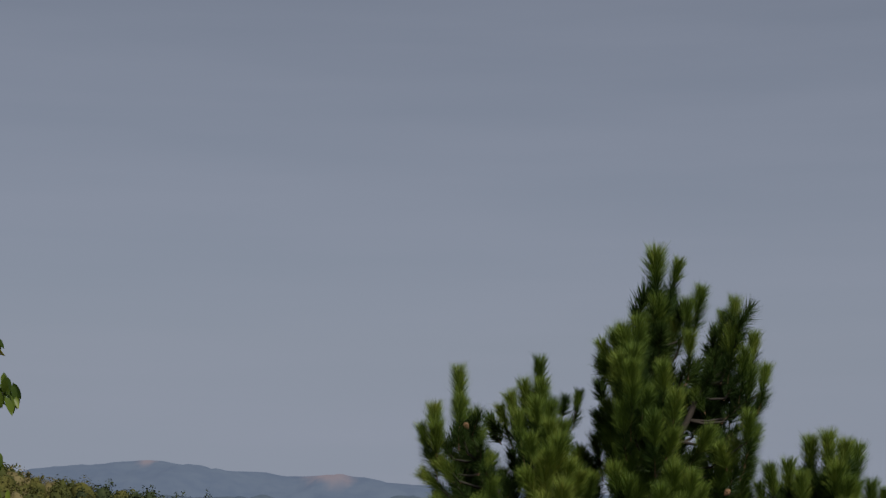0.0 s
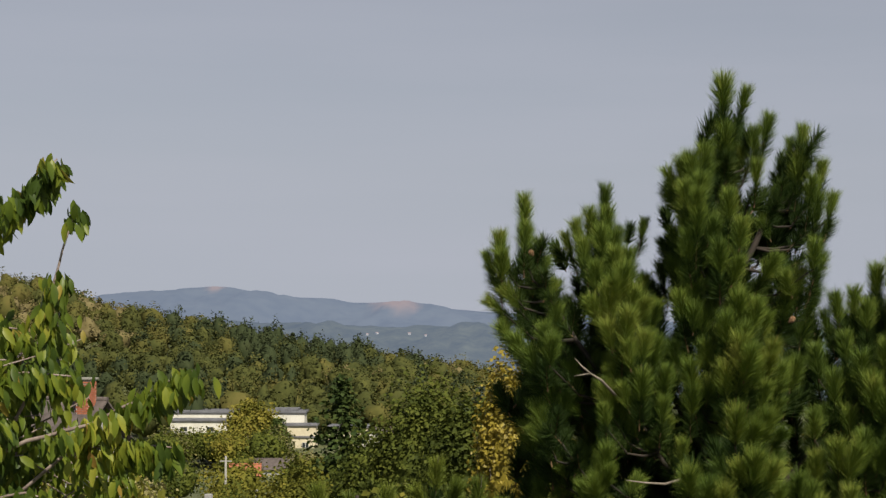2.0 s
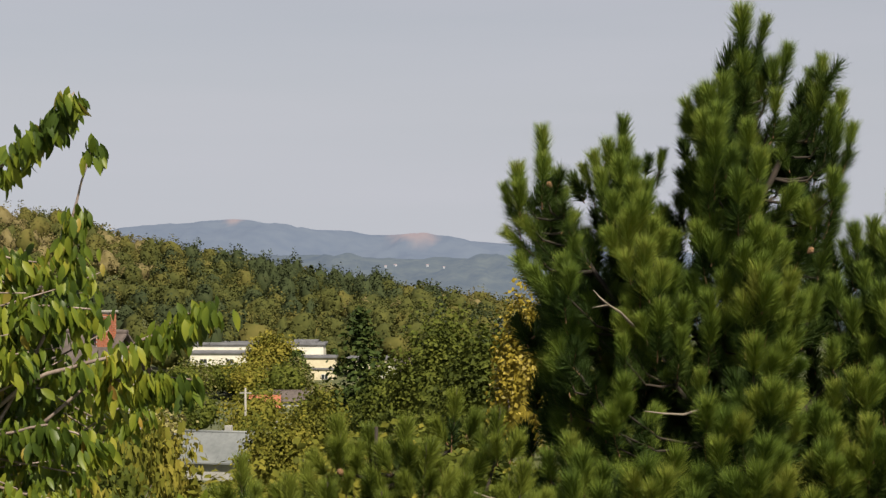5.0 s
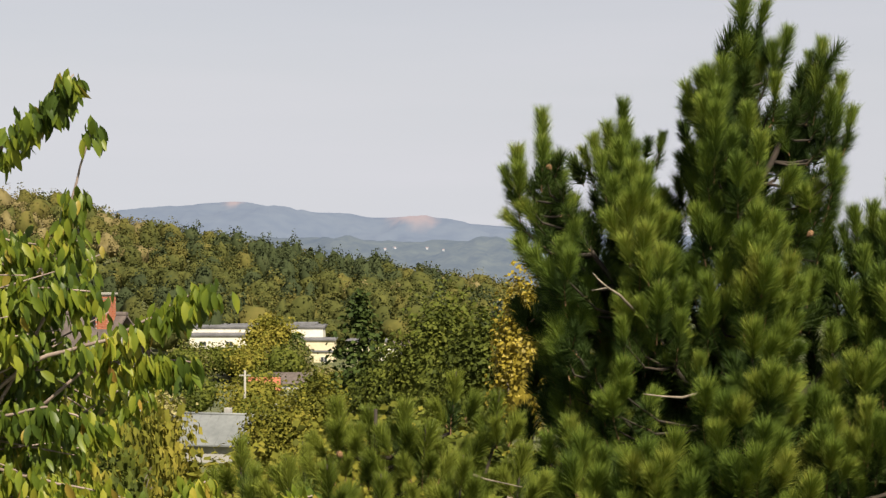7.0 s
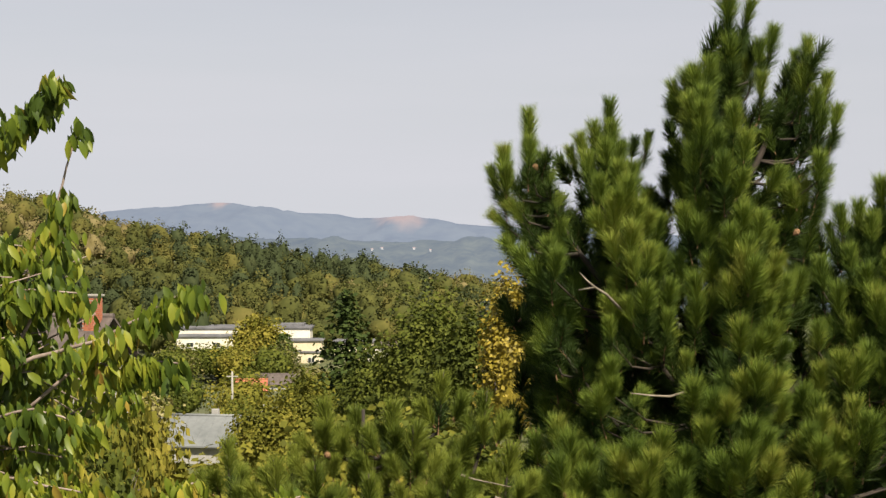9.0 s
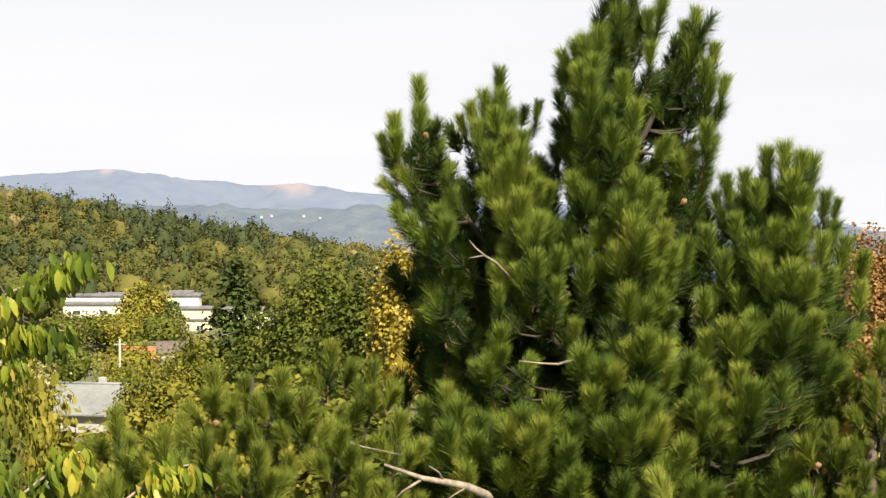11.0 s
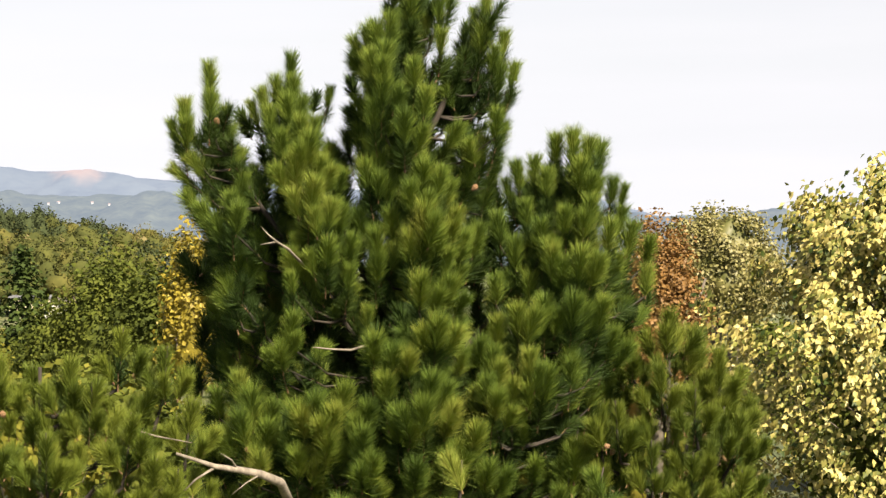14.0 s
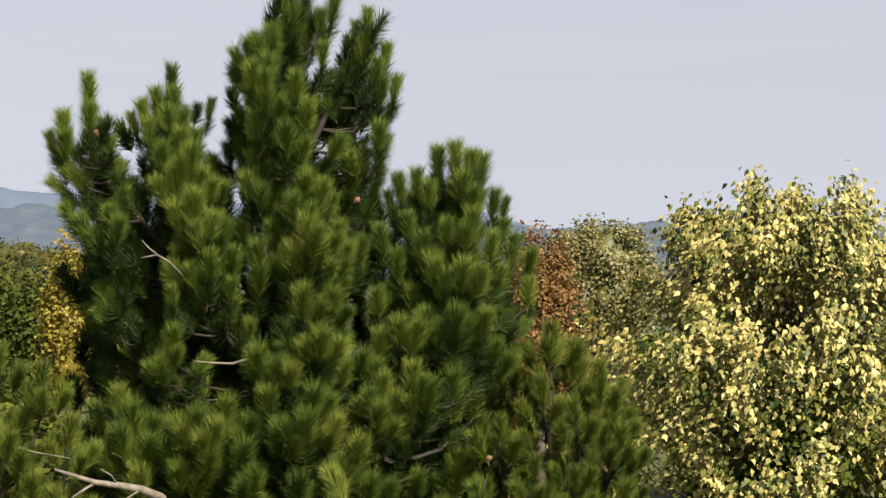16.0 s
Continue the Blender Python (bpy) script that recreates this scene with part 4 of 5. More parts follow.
# ---- cherry tree ----
def cherry_tree():
    rng = np.random.default_rng(21)
    foot = np.array([-3.3, 8.9, 0.0])
    tree = thing("cherry_tree", foot, "cherry tree with drooping green and yellowing leaves", "tree")
    trunk = bend(foot * 0, (0.5, -0.2, 8.0), 0.0, 8, rng, 0.04)
    part("trunk", tube(bmesh.new(), trunk, list(np.linspace(0.14, 0.05, 9)), 9), BARK_CHERRY, tree, "smooth grey-brown bark")
    # branches: root height on the trunk, then (across, depth, height) in world metres
    runs = [
        [(-2.62, 8.8, 8.3), (-2.31, 8.6, 9.32), (-2.02, 8.5, 9.60), (-1.80, 8.5, 9.82)],
        [(-2.5, 8.6, 7.7), (-1.90, 8.5, 8.75), (-1.81, 8.5, 9.22), (-1.71, 8.5, 9.58)],
        [(-2.7, 8.7, 7.9), (-2.01, 8.45, 8.46), (-1.61, 8.4, 8.58), (-1.32, 8.4, 8.74), (-1.13, 8.4, 8.83)],
        [(-2.6, 8.8, 7.8), (-1.75, 8.5, 8.42), (-1.48, 8.45, 8.49), (-1.24, 8.45, 8.47)],
        [(-2.8, 8.9, 8.2), (-2.25, 8.6, 9.06), (-2.0, 8.6, 9.02)],
        [(-2.8, 8.9, 8.0), (-2.09, 8.5, 8.82), (-1.70, 8.4, 8.80)],
        [(-2.8, 8.9, 7.7), (-2.25, 8.4, 8.56), (-1.99, 8.4, 8.60)],
        [(-2.8, 8.9, 7.5), (-2.23, 8.5, 8.2), (-1.91, 8.4, 8.26), (-1.64, 8.4, 8.18)],
        [(-2.9, 8.9, 7.2), (-2.23, 8.5, 7.97), (-1.83, 8.3, 7.92), (-1.51, 8.3, 7.85)],
        [(-2.9, 8.9, 7.0), (-1.61, 8.3, 7.60), (-1.25, 8.3, 7.86), (-1.15, 8.3, 7.93)],
        [(-2.9, 8.9, 6.8), (-1.15, 8.2, 7.55), (-0.75, 8.2, 7.86), (-0.65, 8.2, 7.88)],
        [(-2.8, 8.9, 7.3), (-2.35, 8.7, 8.75), (-2.3, 8.6, 9.35)],
    ]
    bare = {1: (0.30, 0.78)}
    P, A = [], []
    for b, run in enumerate(runs):
        pts = [np.array(p) - foot for p in run]
        dense = []
        for p, q in zip(pts, pts[1:]):
            for s in np.linspace(0, 1, 5)[:-1]:
                dense.append(p + (q - p) * s + rng.normal(size=3) * 0.006)
        dense.append(pts[-1])
        part("branch", tube(bmesh.new(), dense, list(np.linspace(0.013 if b == 2 else 0.011, 0.004, len(dense))), 7), BARK_CHERRY, tree)
        length = sum(np.linalg.norm(q - p) for p, q in zip(pts, pts[1:]))
        n = int(length * 150) + 25
        for k in range(n):
            s = 0.35 + 0.65 * rng.random() ** 0.75
            if b in bare and 0.74 < s < 0.97:
                continue
            p, d = along(dense, s)
            off = rng.normal(size=3) * np.array([0.03, 0.06, 0.03])
            P.append(p + off + np.array([0, 0, -0.015]))
            A.append(np.array([0, 0, -1.0]) + d * 0.2 + rng.normal(size=3) * 0.24)
    # twigs of the inner crown
    for k in range(300):
        c = np.array([rng.uniform(-2.75, -1.72), rng.uniform(8.4, 9.9), rng.uniform(7.45, 8.95)]) - foot
        if c[0] + foot[0] > -2.02 and (c[2] > 8.35 or c[2] < 8.15):
            c[0] -= 0.42
        e = c + np.array([rng.uniform(-0.2, 0.3), rng.uniform(-0.2, 0.1), rng.uniform(-0.05, 0.15)])
        part("twig", tube(bmesh.new(), [c - (e - c) * 0.4, c, e], [0.006, 0.005, 0.003], 5), BARK_CHERRY, tree)
        for s in rng.random(20):
            P.append(c + (e - c) * s + rng.normal(size=3) * 0.05)
            A.append(np.array([0, 0, -1.0]) + (e - c) * 0.8 + rng.normal(size=3) * 0.35)
    P, A = np.array(P), np.array(A)
    yellow = rng.random(len(P)) < 0.03
    hang_leaves(tree, P[~yellow], A[~yellow], CHERRY_LEAF, 0.100, 0.037, rng, 260, stuff_label="drooping green cherry leaves")
    hang_leaves(tree, P[yellow], A[yellow], CHERRY_YELLOW, 0.10, 0.04, rng, 40, stuff="yellowed_foliage", stuff_label="yellow and orange autumn leaves")


cherry_tree()


# ---- crowns of other trees ----
QUAD_V = np.array([(-0.5, 0, 0), (0, 0.10, 0.40), (0.5, 0, 0), (0, 0.10, -0.40)], float)
QUAD_T = np.array([(0, 2, 1), (0, 3, 2)])


def crown_arrays(rng, centre, radius, clumps, leaves, size, clump_r=0.28, ragged=0.25, point=0.0, loose=0.34):
    """Leaf clumps round an ellipsoid, denser at its skin, with gaps and an uneven outline."""
    d = unit(rng.normal(size=(clumps, 3)))
    d[:, 2] = np.where(d[:, 2] < -0.55, -d[:, 2] * 0.5, d[:, 2])
    r = (rng.uniform(0.35, 1.0, clumps) ** 0.5) * (1 + rng.normal(size=clumps) * ragged * 0.5)
    r = np.minimum(r, 1.03)
    c = d * r[:, None]
    if point:
        c[:, :2] *= (1 - point * np.clip((c[:, 2] + 1) / 2, 0, 1))[:, None]
    cc = np.repeat(c, leaves, 0) + np.clip(rng.normal(size=(clumps * leaves, 3)), -1.7, 1.7) * clump_r
    p = np.asarray(centre) + cc * np.asarray(radius)
    nrm = unit(unit(cc) * 1.0 + np.array([0, 0, 0.35]) + rng.normal(size=cc.shape) * (loose + 0.2))
    R = frames_from(rng.normal(size=cc.shape), rng, lean=nrm)
    return p, R * (size * rng.uniform(0.6, 1.3, len(p)))[:, None, None]


def crown_core(detail):
    """Directions and triangles of a fine sphere, to be made uneven."""
    bm = bmesh.new()
    bmesh.ops.create_icosphere(bm, subdivisions=detail, radius=1.0)
    v = np.array([p.co[:] for p in bm.verts])
    t = np.array([[p.index for p in f.verts] for f in bm.faces])
    bm.free()
    return v, t


def lumps(rng, cv):
    """Unevenness of a crown along each direction."""
    out = np.zeros(len(cv))
    for f, a in ((2.5, 0.10), (4.0, 0.08), (7.0, 0.06), (11.0, 0.05)):
        out += a * np.cos(cv @ (rng.normal(size=(3, 3)) * f) + rng.random(3) * 6.28).sum(1)
    return out


def broad_tree(name, place, height, radius, crown_h, mat, label, seed, clumps=120, leaves=40, size=0.16, category="tree", group="", point=0.25, ragged=0.25, clump_r=0.2):
    """A tree or bush: trunk, limbs and a crown of many leaves."""
    rng = np.random.default_rng(seed)
    tree = thing(name, place, label, category, group)
    mid = height - crown_h / 2
    tr = bend((0, 0, -0.3), (rng.normal() * 0.1, rng.normal() * 0.1, height * 0.8), 0, 6, rng, 0.03 * radius)
    part("trunk", tube(bmesh.new(), tr, list(np.linspace(0.03 * height, 0.008 * height, 7)), 7), BARK, tree)
    for k in range(6):
        a = k * 2.4 + rng.random()
        s = rng.uniform(0.35, 0.75)
        p, _d = along(tr, s)
        e = np.array([math.cos(a) * radius * 0.75, math.sin(a) * radius * 0.6, mid + crown_h * rng.uniform(-0.1, 0.35)])
        part("limb", tube(bmesh.new(), bend(p, e, 0.05 * radius, 4, rng, 0.03 * radius), list(np.linspace(0.012 * height, 0.003 * height, 5)), 5), BARK, tree)
    P, R = crown_arrays(rng, (0, 0, mid), (radius, radius, crown_h / 2), clumps, leaves, size, clump_r, ragged, point)
    v, t = scatter(QUAD_V, QUAD_T, R, P)
    # the close inner mass of the foliage
    cv, ct = crown_core(4 if clumps > 150 else 3 if clumps > 60 else 2)
    c = cv * (0.73 * (1 + 0.6 * lumps(rng, cv)))[:, None]
    c[:, :2] *= (1 - point * np.clip((c[:, 2] + 1) / 2, 0, 1))[:, None]
    c = np.array([0, 0, mid]) + c * np.array([radius, radius, crown_h / 2])
    part("crown", raw_mesh("crown", np.concatenate([v, c]), np.concatenate([t, ct + len(v)]), [mat]), None, tree)
    return tree


def fir(name, place, height, radius, mat, label, seed, tiers=22, size=0.3, group=""):
    """A conifer of drooping tiers that narrow to a point."""
    rng = np.random.default_rng(seed)
    tree = thing(name, place, label, "tree", group)
    part("trunk", tube(bmesh.new(), [(0, 0, -0.3), (0, 0, height * 0.5), (0, 0, height)], [0.02 * height, 0.012 * height, 0.01], 7), BARK, tree)
    P, N = [], []
    for i in range(tiers):
        s = i / tiers
        r = radius * (1 - s) ** 0.85 + 0.06 * radius
        z = height * (0.12 + 0.88 * s)
        for k in range(int(9 * (1 - s)) + 4):
            a = rng.random() * 6.283
            rr = r * rng.uniform(0.7, 1.12)
            for q in np.linspace(0.12, 1, int(10 + 8 * (1 - s))):
                P.append((math.cos(a) * rr * q + rng.normal() * 0.05 * radius, math.sin(a) * rr * q + rng.normal() * 0.05 * radius, z - rr * 0.35 * q * q + rng.normal() * 0.03 * radius))
                N.append((math.cos(a) * 0.4, math.sin(a) * 0.4, 1.0))
    P, N = np.array(P), np.array(N) + rng.normal(size=(len(N), 3)) * 0.35
    R = frames_from(rng.normal(size=P.shape), rng, lean=unit(N))
    R = R * (size * rng.uniform(0.6, 1.3, len(P)))[:, None, None]
    v, t = scatter(QUAD_V, QUAD_T, R, P)
    part("crown", raw_mesh("crown", v, t, [mat]), None, tree)
    return tree


def polar(az, dist):
    a = radians(az)
    x, y = dist * math.tan(a), dist
    return x, y, float(ground_z(np.array(x), np.array(y)))


def top_height(az, el, dist):
    """How tall a tree is that stands that far off and ends at that elevation."""
    x, y, z = polar(az, dist)
    return EYE + math.hypot(x, y) * math.tan(radians(el)) - z


# the cream-leaved tree
def cream_tree():
    rng = np.random.default_rng(33)
    x, y = 7.35, 16.0
    z = float(ground_z(np.array(x), np.array(y)))
    tree = thing("variegated_tree", (x, y, z), "dense broadleaf tree with cream-margined pale yellow leaves", "tree")
    top = EYE + 0.18 - z
    tr = bend((0, 0, -0.3), (0.1, 0, top - 1.3), 0, 6, rng, 0.03)
    part("trunk", tube(bmesh.new(), tr, list(np.linspace(0.13, 0.03, 7)), 8), BARK, tree)
    P, A = [], []
    for k in range(150):
        a = k * 2.39996
        s = (k + 0.5) / 150
        if s < 0.4:     # the dome
            reach = 1.6 * math.sqrt(rng.random())
            zz = top - 0.15 - 1.25 * (reach / 1.75) ** 2.2 + rng.normal() * 0.06
        else:
            zz = top - 1.1 - 4.0 * (s - 0.4) / 0.6
            reach = 2.0 * rng.uniform(0.82, 1.06)
        start = np.array([0, 0, zz - 0.9 - 0.3 * s])
        end = np.array([math.cos(a) * reach, math.sin(a) * reach, zz + rng.normal() * 0.10])
        pts = bend(start, end, 0.08 * reach, 6, rng, 0.02)
        up = end + np.array([0, 0, rng.uniform(0.08, 0.26)])
        pts.append(up)
        part("branch", tube(bmesh.new(), pts, list(np.linspace(0.014, 0.003, len(pts))), 5), BARK, tree)
        for _ in range(330):
            q = 0.45 + 0.55 * rng.random() ** 0.7
            p, d = along(pts, q)
            wide = 0.13 * (1.25 - q)
            P.append(p + rng.normal(size=3) * (0.045 + wide * 0.8))
            out = np.array([math.cos(a), math.sin(a), 0.0])
            A.append(np.array([0, 0, -0.65]) + out * 0.7 + rng.normal(size=3) * 0.5)
    P, A = np.array(P), np.array(A)
    pat_v, pat_t = leaf_pattern(0.070, 0.038, 0.25, 0.3)
    face = unit(np.stack([P[:, 0] * 0.4 + 0.2, P[:, 1] * 0.4 - 0.6, np.full(len(P), 0.8)], 1) + rng.normal(size=P.shape) * 0.35)
    zc = unit(-A)
    xc = unit(np.cross(face, zc)); yc = np.cross(zc, xc)
    R = np.stack([xc, yc, zc], 2) * rng.uniform(0.7, 1.2, len(P))[:, None, None]
    me = raw_mesh("leaf", pat_v, pat_t, [CREAM_LEAF], smooth=True)
    order = np.argsort(P[:, 1] - P[:, 2] * 0.5)
    for i in order[:300]:
        leaf_object(tree, me, R[i], P[i])
    pat_v, pat_t = leaf_pattern(0.070, 0.047, 0.25, 0.3, short=True)
    v, t = scatter(pat_v, pat_t, R[order[300:]], P[order[300:]])
    ob = part("foliage", raw_mesh("foliage", v, t, [CREAM_LEAF], smooth=True), None, tree, "hanging cream and green leaves")
    ob["kind"] = "stuff"
    P, R = crown_arrays(rng, (0, 0, top - 3.2), (1.0, 1.0, 2.0), 120, 60, 0.09, 0.14, 0.1)
    v, t = scatter(QUAD_V, QUAD_T, R, P)
    ob = part("inner_foliage", raw_mesh("inner_foliage", v, t, [GREEN_LEAF]), None, tree, "plain green leaves inside the crown")
    ob["kind"] = "stuff"


cream_tree()

# trees of the gardens, by bearing, elevation of the top and distance
def garden_tree(name, az, el, dist, radius, crown_h, mat, label, seed, **kw):
    return broad_tree(name, polar(az, dist), top_height(az, el, dist), radius, crown_h, mat, label, seed, **kw)


garden_tree("round_tree", 18.75, -0.25, 46, 1.75, 3.6, OLIVE_PALE, "rounded tree with pale olive leaves behind the pines", 41, clumps=420, leaves=90, size=0.10, point=0.0, ragged=0.05, clump_r=0.09)
garden_tree("rust_tree", 16.75, -0.68, 41, 1.7, 5.2, RUST_LEAF, "chestnut tree with rust-brown autumn leaves", 42, clumps=300, leaves=90, size=0.10, ragged=0.1, clump_r=0.11, point=0.55)
garden_tree("broad_tree", -0.5, -1.85, 92, 3.0, 8.0, GREEN_LEAF, "large green broadleaf tree in the valley", 43, clumps=260, leaves=70, size=0.24, point=0.35)
garden_tree("broad_tree", 0.9, -2.3, 80, 2.2, 6.5, GREEN_LEAF, "green broadleaf tree beside a golden tree", 44, clumps=200, leaves=55, size=0.22)
garden_tree("golden_tree", 2.15, -1.15, 70, 1.25, 6.5, GOLD_LEAF, "slender tree with golden-yellow autumn leaves", 45, clumps=120, leaves=55, size=0.20, point=0.45)
garden_tree("broad_tree", -2.0, -3.4, 100, 2.2, 6.0, GREEN_LEAF, "green broadleaf tree beside a dark fir", 46, clumps=170, leaves=55, size=0.24)
garden_tree("broad_tree", -5.85, -2.25, 290, 4.4, 8.0, OLIVE_LEAF, "bushy green tree in front of a white building", 47, clumps=130, leaves=50, size=0.55)
garden_tree("broad_tree", -5.0, -2.75, 285, 2.2, 6.0, FIR_LEAF, "dark narrow tree in front of a white building", 48, clumps=80, leaves=40, size=0.5, point=0.6)
garden_tree("maple_tree", -5.6, -4.9, 85, 2.0, 4.5, OLIVE_LEAF, "yellow-green leafy tree beside a grey roof", 49, clumps=170, leaves=55, size=0.2)
garden_tree("maple_tree", -4.4, -4.2, 95, 1.9, 5.0, OLIVE_LEAF, "yellow-green leafy tree below the fir", 50, clumps=170, leaves=55, size=0.2)
fir("fir_tree", polar(-3.05, 125), top_height(-3.05, -1.3, 125), 4.3, FIR_LEAF, "dark green fir tree in the valley", 51, 34, 0.42)
fir("spruce_tree", polar(1.35, 150), top_height(1.35, -1.55, 150), 1.9, BLUE_FIR, "grey-green spruce behind a golden tree", 52, 24, 0.42)
for az, el, h, s in ((-5.45, 0.24, 9, 53), (-4.6, 0.06, 8, 54), (-1.2, -0.42, 9, 55), (-0.5, -0.68, 8, 56), (-9.2, 0.75, 8, 57), (-10.6, 1.12, 8, 58)):
    x, y, z = polar(az, 545)
    fir("ridge_conifer", (x, y, EYE + 545 * math.tan(radians(el)) - h), h, 2.4 if az != -5.45 else 3.0, WOOD_DARK, "dark conifer standing out on the ridge", s, 14, 0.9, "conifers on the ridge")

# bushes and small trees of the valley floor
protos = [broad_tree("valley_bush", (0, 0, 0), 1.0, 0.55, 0.95, m, lab, 60 + i, clumps=60, leaves=26, size=0.066, category="bush", group="valley bushes", point=0.15, ragged=0.35)
          for i, (m, lab) in enumerate(((OLIVE_LEAF, "olive-green bush on the valley floor"), (GREEN_LEAF, "green bush on the valley floor"),
                                        (GOLD_LEAF, "yellowing bush on the valley floor"), (OLIVE_PALE, "pale olive bush on the valley floor")))]
rng1 = np.random.default_rng(71)
used = [False] * 4
count = 0
for k in range(900):
    az, dist = rng1.uniform(-16, 30), 55 + 260 * rng1.random() ** 1.4
    h = rng1.uniform(2.2, 5.5) * (1 + 0.3 * (dist > 180))
    x, y, z = polar(az, dist)
    el = math.degrees(math.atan2(z + h - EYE, math.hypot(x, y)))
    lim = -3.75 if -11.5 < az < -3.2 else -2.6 if az < 4 else -2.0
    if -9.4 < az < -5.9 and dist < 112:
        lim = -6.2
    if el > lim or count >= 150:
        continue
    w = int(rng1.choice(4, p=(0.46, 0.34, 0.06, 0.14)))
    m = Matrix.Translation((x, y, z - 0.1)) @ Matrix.Rotation(rng1.random() * 6.28, 4, "Z") @ Matrix.Diagonal((h * rng1.uniform(0.9, 1.4), h * rng1.uniform(0.9, 1.4), h, 1))
    if not used[w]:
        protos[w].matrix_world = m
        used[w] = True
    else:
        ob = copy_thing(protos[w], m)
        ob.matrix_world = m
    count += 1


for k in range(26):
    az = -8.6 + 5.2 * (k + rng1.random()) / 26
    el = -2.95 if az < -6.4 else -2.9 if az < -5.0 else -3.7
    dist = rng1.uniform(262, 300)
    x, y, z = polar(az, dist)
    h = EYE + math.hypot(x, y) * math.tan(radians(el - 0.25 * rng1.random())) - z
    m = Matrix.Translation((x, y, z - 0.1)) @ Matrix.Rotation(rng1.random() * 6.28, 4, "Z") @ Matrix.Diagonal((h * 1.15, h * 1.15, h, 1))
    copy_thing(protos[int(rng1.choice(4, p=(0.5, 0.35, 0.03, 0.12)))], m).matrix_world = m
for k, (az, el, dist) in enumerate(((-13.2, -3.4, 46), (-11.9, -4.2, 48), (-10.6, -3.6, 50), (-9.6, -4.4, 56), (-12.6, -5.2, 40), (-11.0, -5.6, 42), (-9.2, -6.3, 60), (-13.8, -2.5, 52), (-6.75, -4.55, 122), (-6.25, -4.7, 119))):
    x, y, z = polar(az, dist)
    h = EYE + math.hypot(x, y) * math.tan(radians(el)) - z
    m = Matrix.Translation((x, y, z - 0.1)) @ Matrix.Rotation(k * 1.3, 4, "Z") @ Matrix.Diagonal((2.6, 2.6, h, 1))
    copy_thing(protos[(0, 1, 0, 0)[k % 4]], m).matrix_world = m


# ---- wooded hill ----
def wood(name, mat, label, spots, seed, leaves, size):
    """Crowns of far trees, each a lumpy mass of foliage with sprays of leaves standing out of it."""
    rng = np.random.default_rng(seed)
    cv, ct = crown_core(2)
    vs, ts, base = [], [], 0
    for x, y, z, r, h in spots:
        lump = lumps(rng, cv)
        c = np.array([x, y, z + h * 0.55])
        vs.append(c + cv * (0.62 * (1 + lump))[:, None] * np.array([r, r, h * 0.5])); ts.append(ct + base); base += len(cv)
        P, R = crown_arrays(rng, c, (r, r, h * 0.5), 26, leaves, size, 0.12, 0.08, 0.15, 0.30)
        v, t = scatter(QUAD_V, QUAD_T, R, P)
        vs.append(v); ts.append(t + base); base += len(v)
    ob = new(name, raw_mesh(name, np.concatenate(vs), np.concatenate(ts), [mat]))
    tagged(ob, label, "trees", kind="stuff")


rng2 = np.random.default_rng(81)
groups = [[], [], [], []]
taken = []
for k in range(6000):
    az, r = radians(rng2.uniform(-17, 6)), rng2.uniform(330, 585)
    x, y = r * math.sin(az), r * math.cos(az)
    if any((x - a) ** 2 + (y - b) ** 2 < 36 for a, b in taken[-900:]):
        continue
    taken.append((x, y))
    patch = noise.noise(Vector((x * 0.012, y * 0.012, 3.0)))
    u = rng2.random() * 0.75 + 0.12 + 0.75 * patch
    far = (r - 325) / 275
    g = 3 if u < 0.22 else 0 if u < 0.70 - 0.22 * far else 1 if u < 0.98 - 0.24 * far else 2
    h = rng2.uniform(6, 12) if g != 3 else rng2.uniform(9, 13)
    if r > 535:
        h *= 0.85
    groups[g].append((x, y, float(ground_z(np.array(x), np.array(y))) - 0.5, rng2.uniform(3.0, 5.4) * (0.75 if g == 3 else 1), h))
    if len(taken) > 820:
        break
for g, (nm, mt, lb) in enumerate((("green_wood", WOOD_GREEN, "green broadleaf wood on the hillside"), ("olive_wood", WOOD_OLIVE, "olive-green wood turning with autumn on the hillside"),
                                  ("tan_wood", WOOD_TAN, "tan and yellow autumn trees on the hillside"), ("dark_wood", WOOD_DARK, "dark conifers on the hillside"))):
    wood(nm, mt, lb, groups[g], 90 + g, 11, 0.62)


# ---- buildings ----
def window(parent, x, y, z, w, h):
    """A framed window in a wall that faces the camera (towards -y)."""
    bm = bmesh.new()
    t = 0.07
    for a in ((x, x + w, z, z + t), (x, x + w, z + h - t, z + h), (x, x + t, z + t, z + h - t), (x + w - t, x + w, z + t, z + h - t), (x + w / 2 - t / 2, x + w / 2 + t / 2, z + t, z + h - t)):
        box(bm, a[0], a[1], y - 0.05, y + 0.05, a[2], a[3])
    f = part("window", bm, PAINT_FRAME, parent)
    part("pane", box(bmesh.new(), x + t, x + w - t, y - 0.012, y + 0.012, z + t, z + h - t), GLASS, f, "dark reflecting glass")
    part("sill", box(bmesh.new(), x - 0.1, x + w + 0.1, y - 0.16, y, z - 0.08, z - 0.01), CONCRETE, f)


def flat_block(parent, x0, x1, y0, y1, z0, z1, mat, label=""):
    part("wall", box(bmesh.new(), x0, x1, y0, y1, z0, z1, 0.03), mat, parent, label)
    part("roof", box(bmesh.new(), x0 - 0.25, x1 + 0.25, y0 - 0.3, y1 + 0.25, z1 + 0.003, z1 + 0.35, 0.03), ROOF_FELT, parent, "flat dark felt roof")


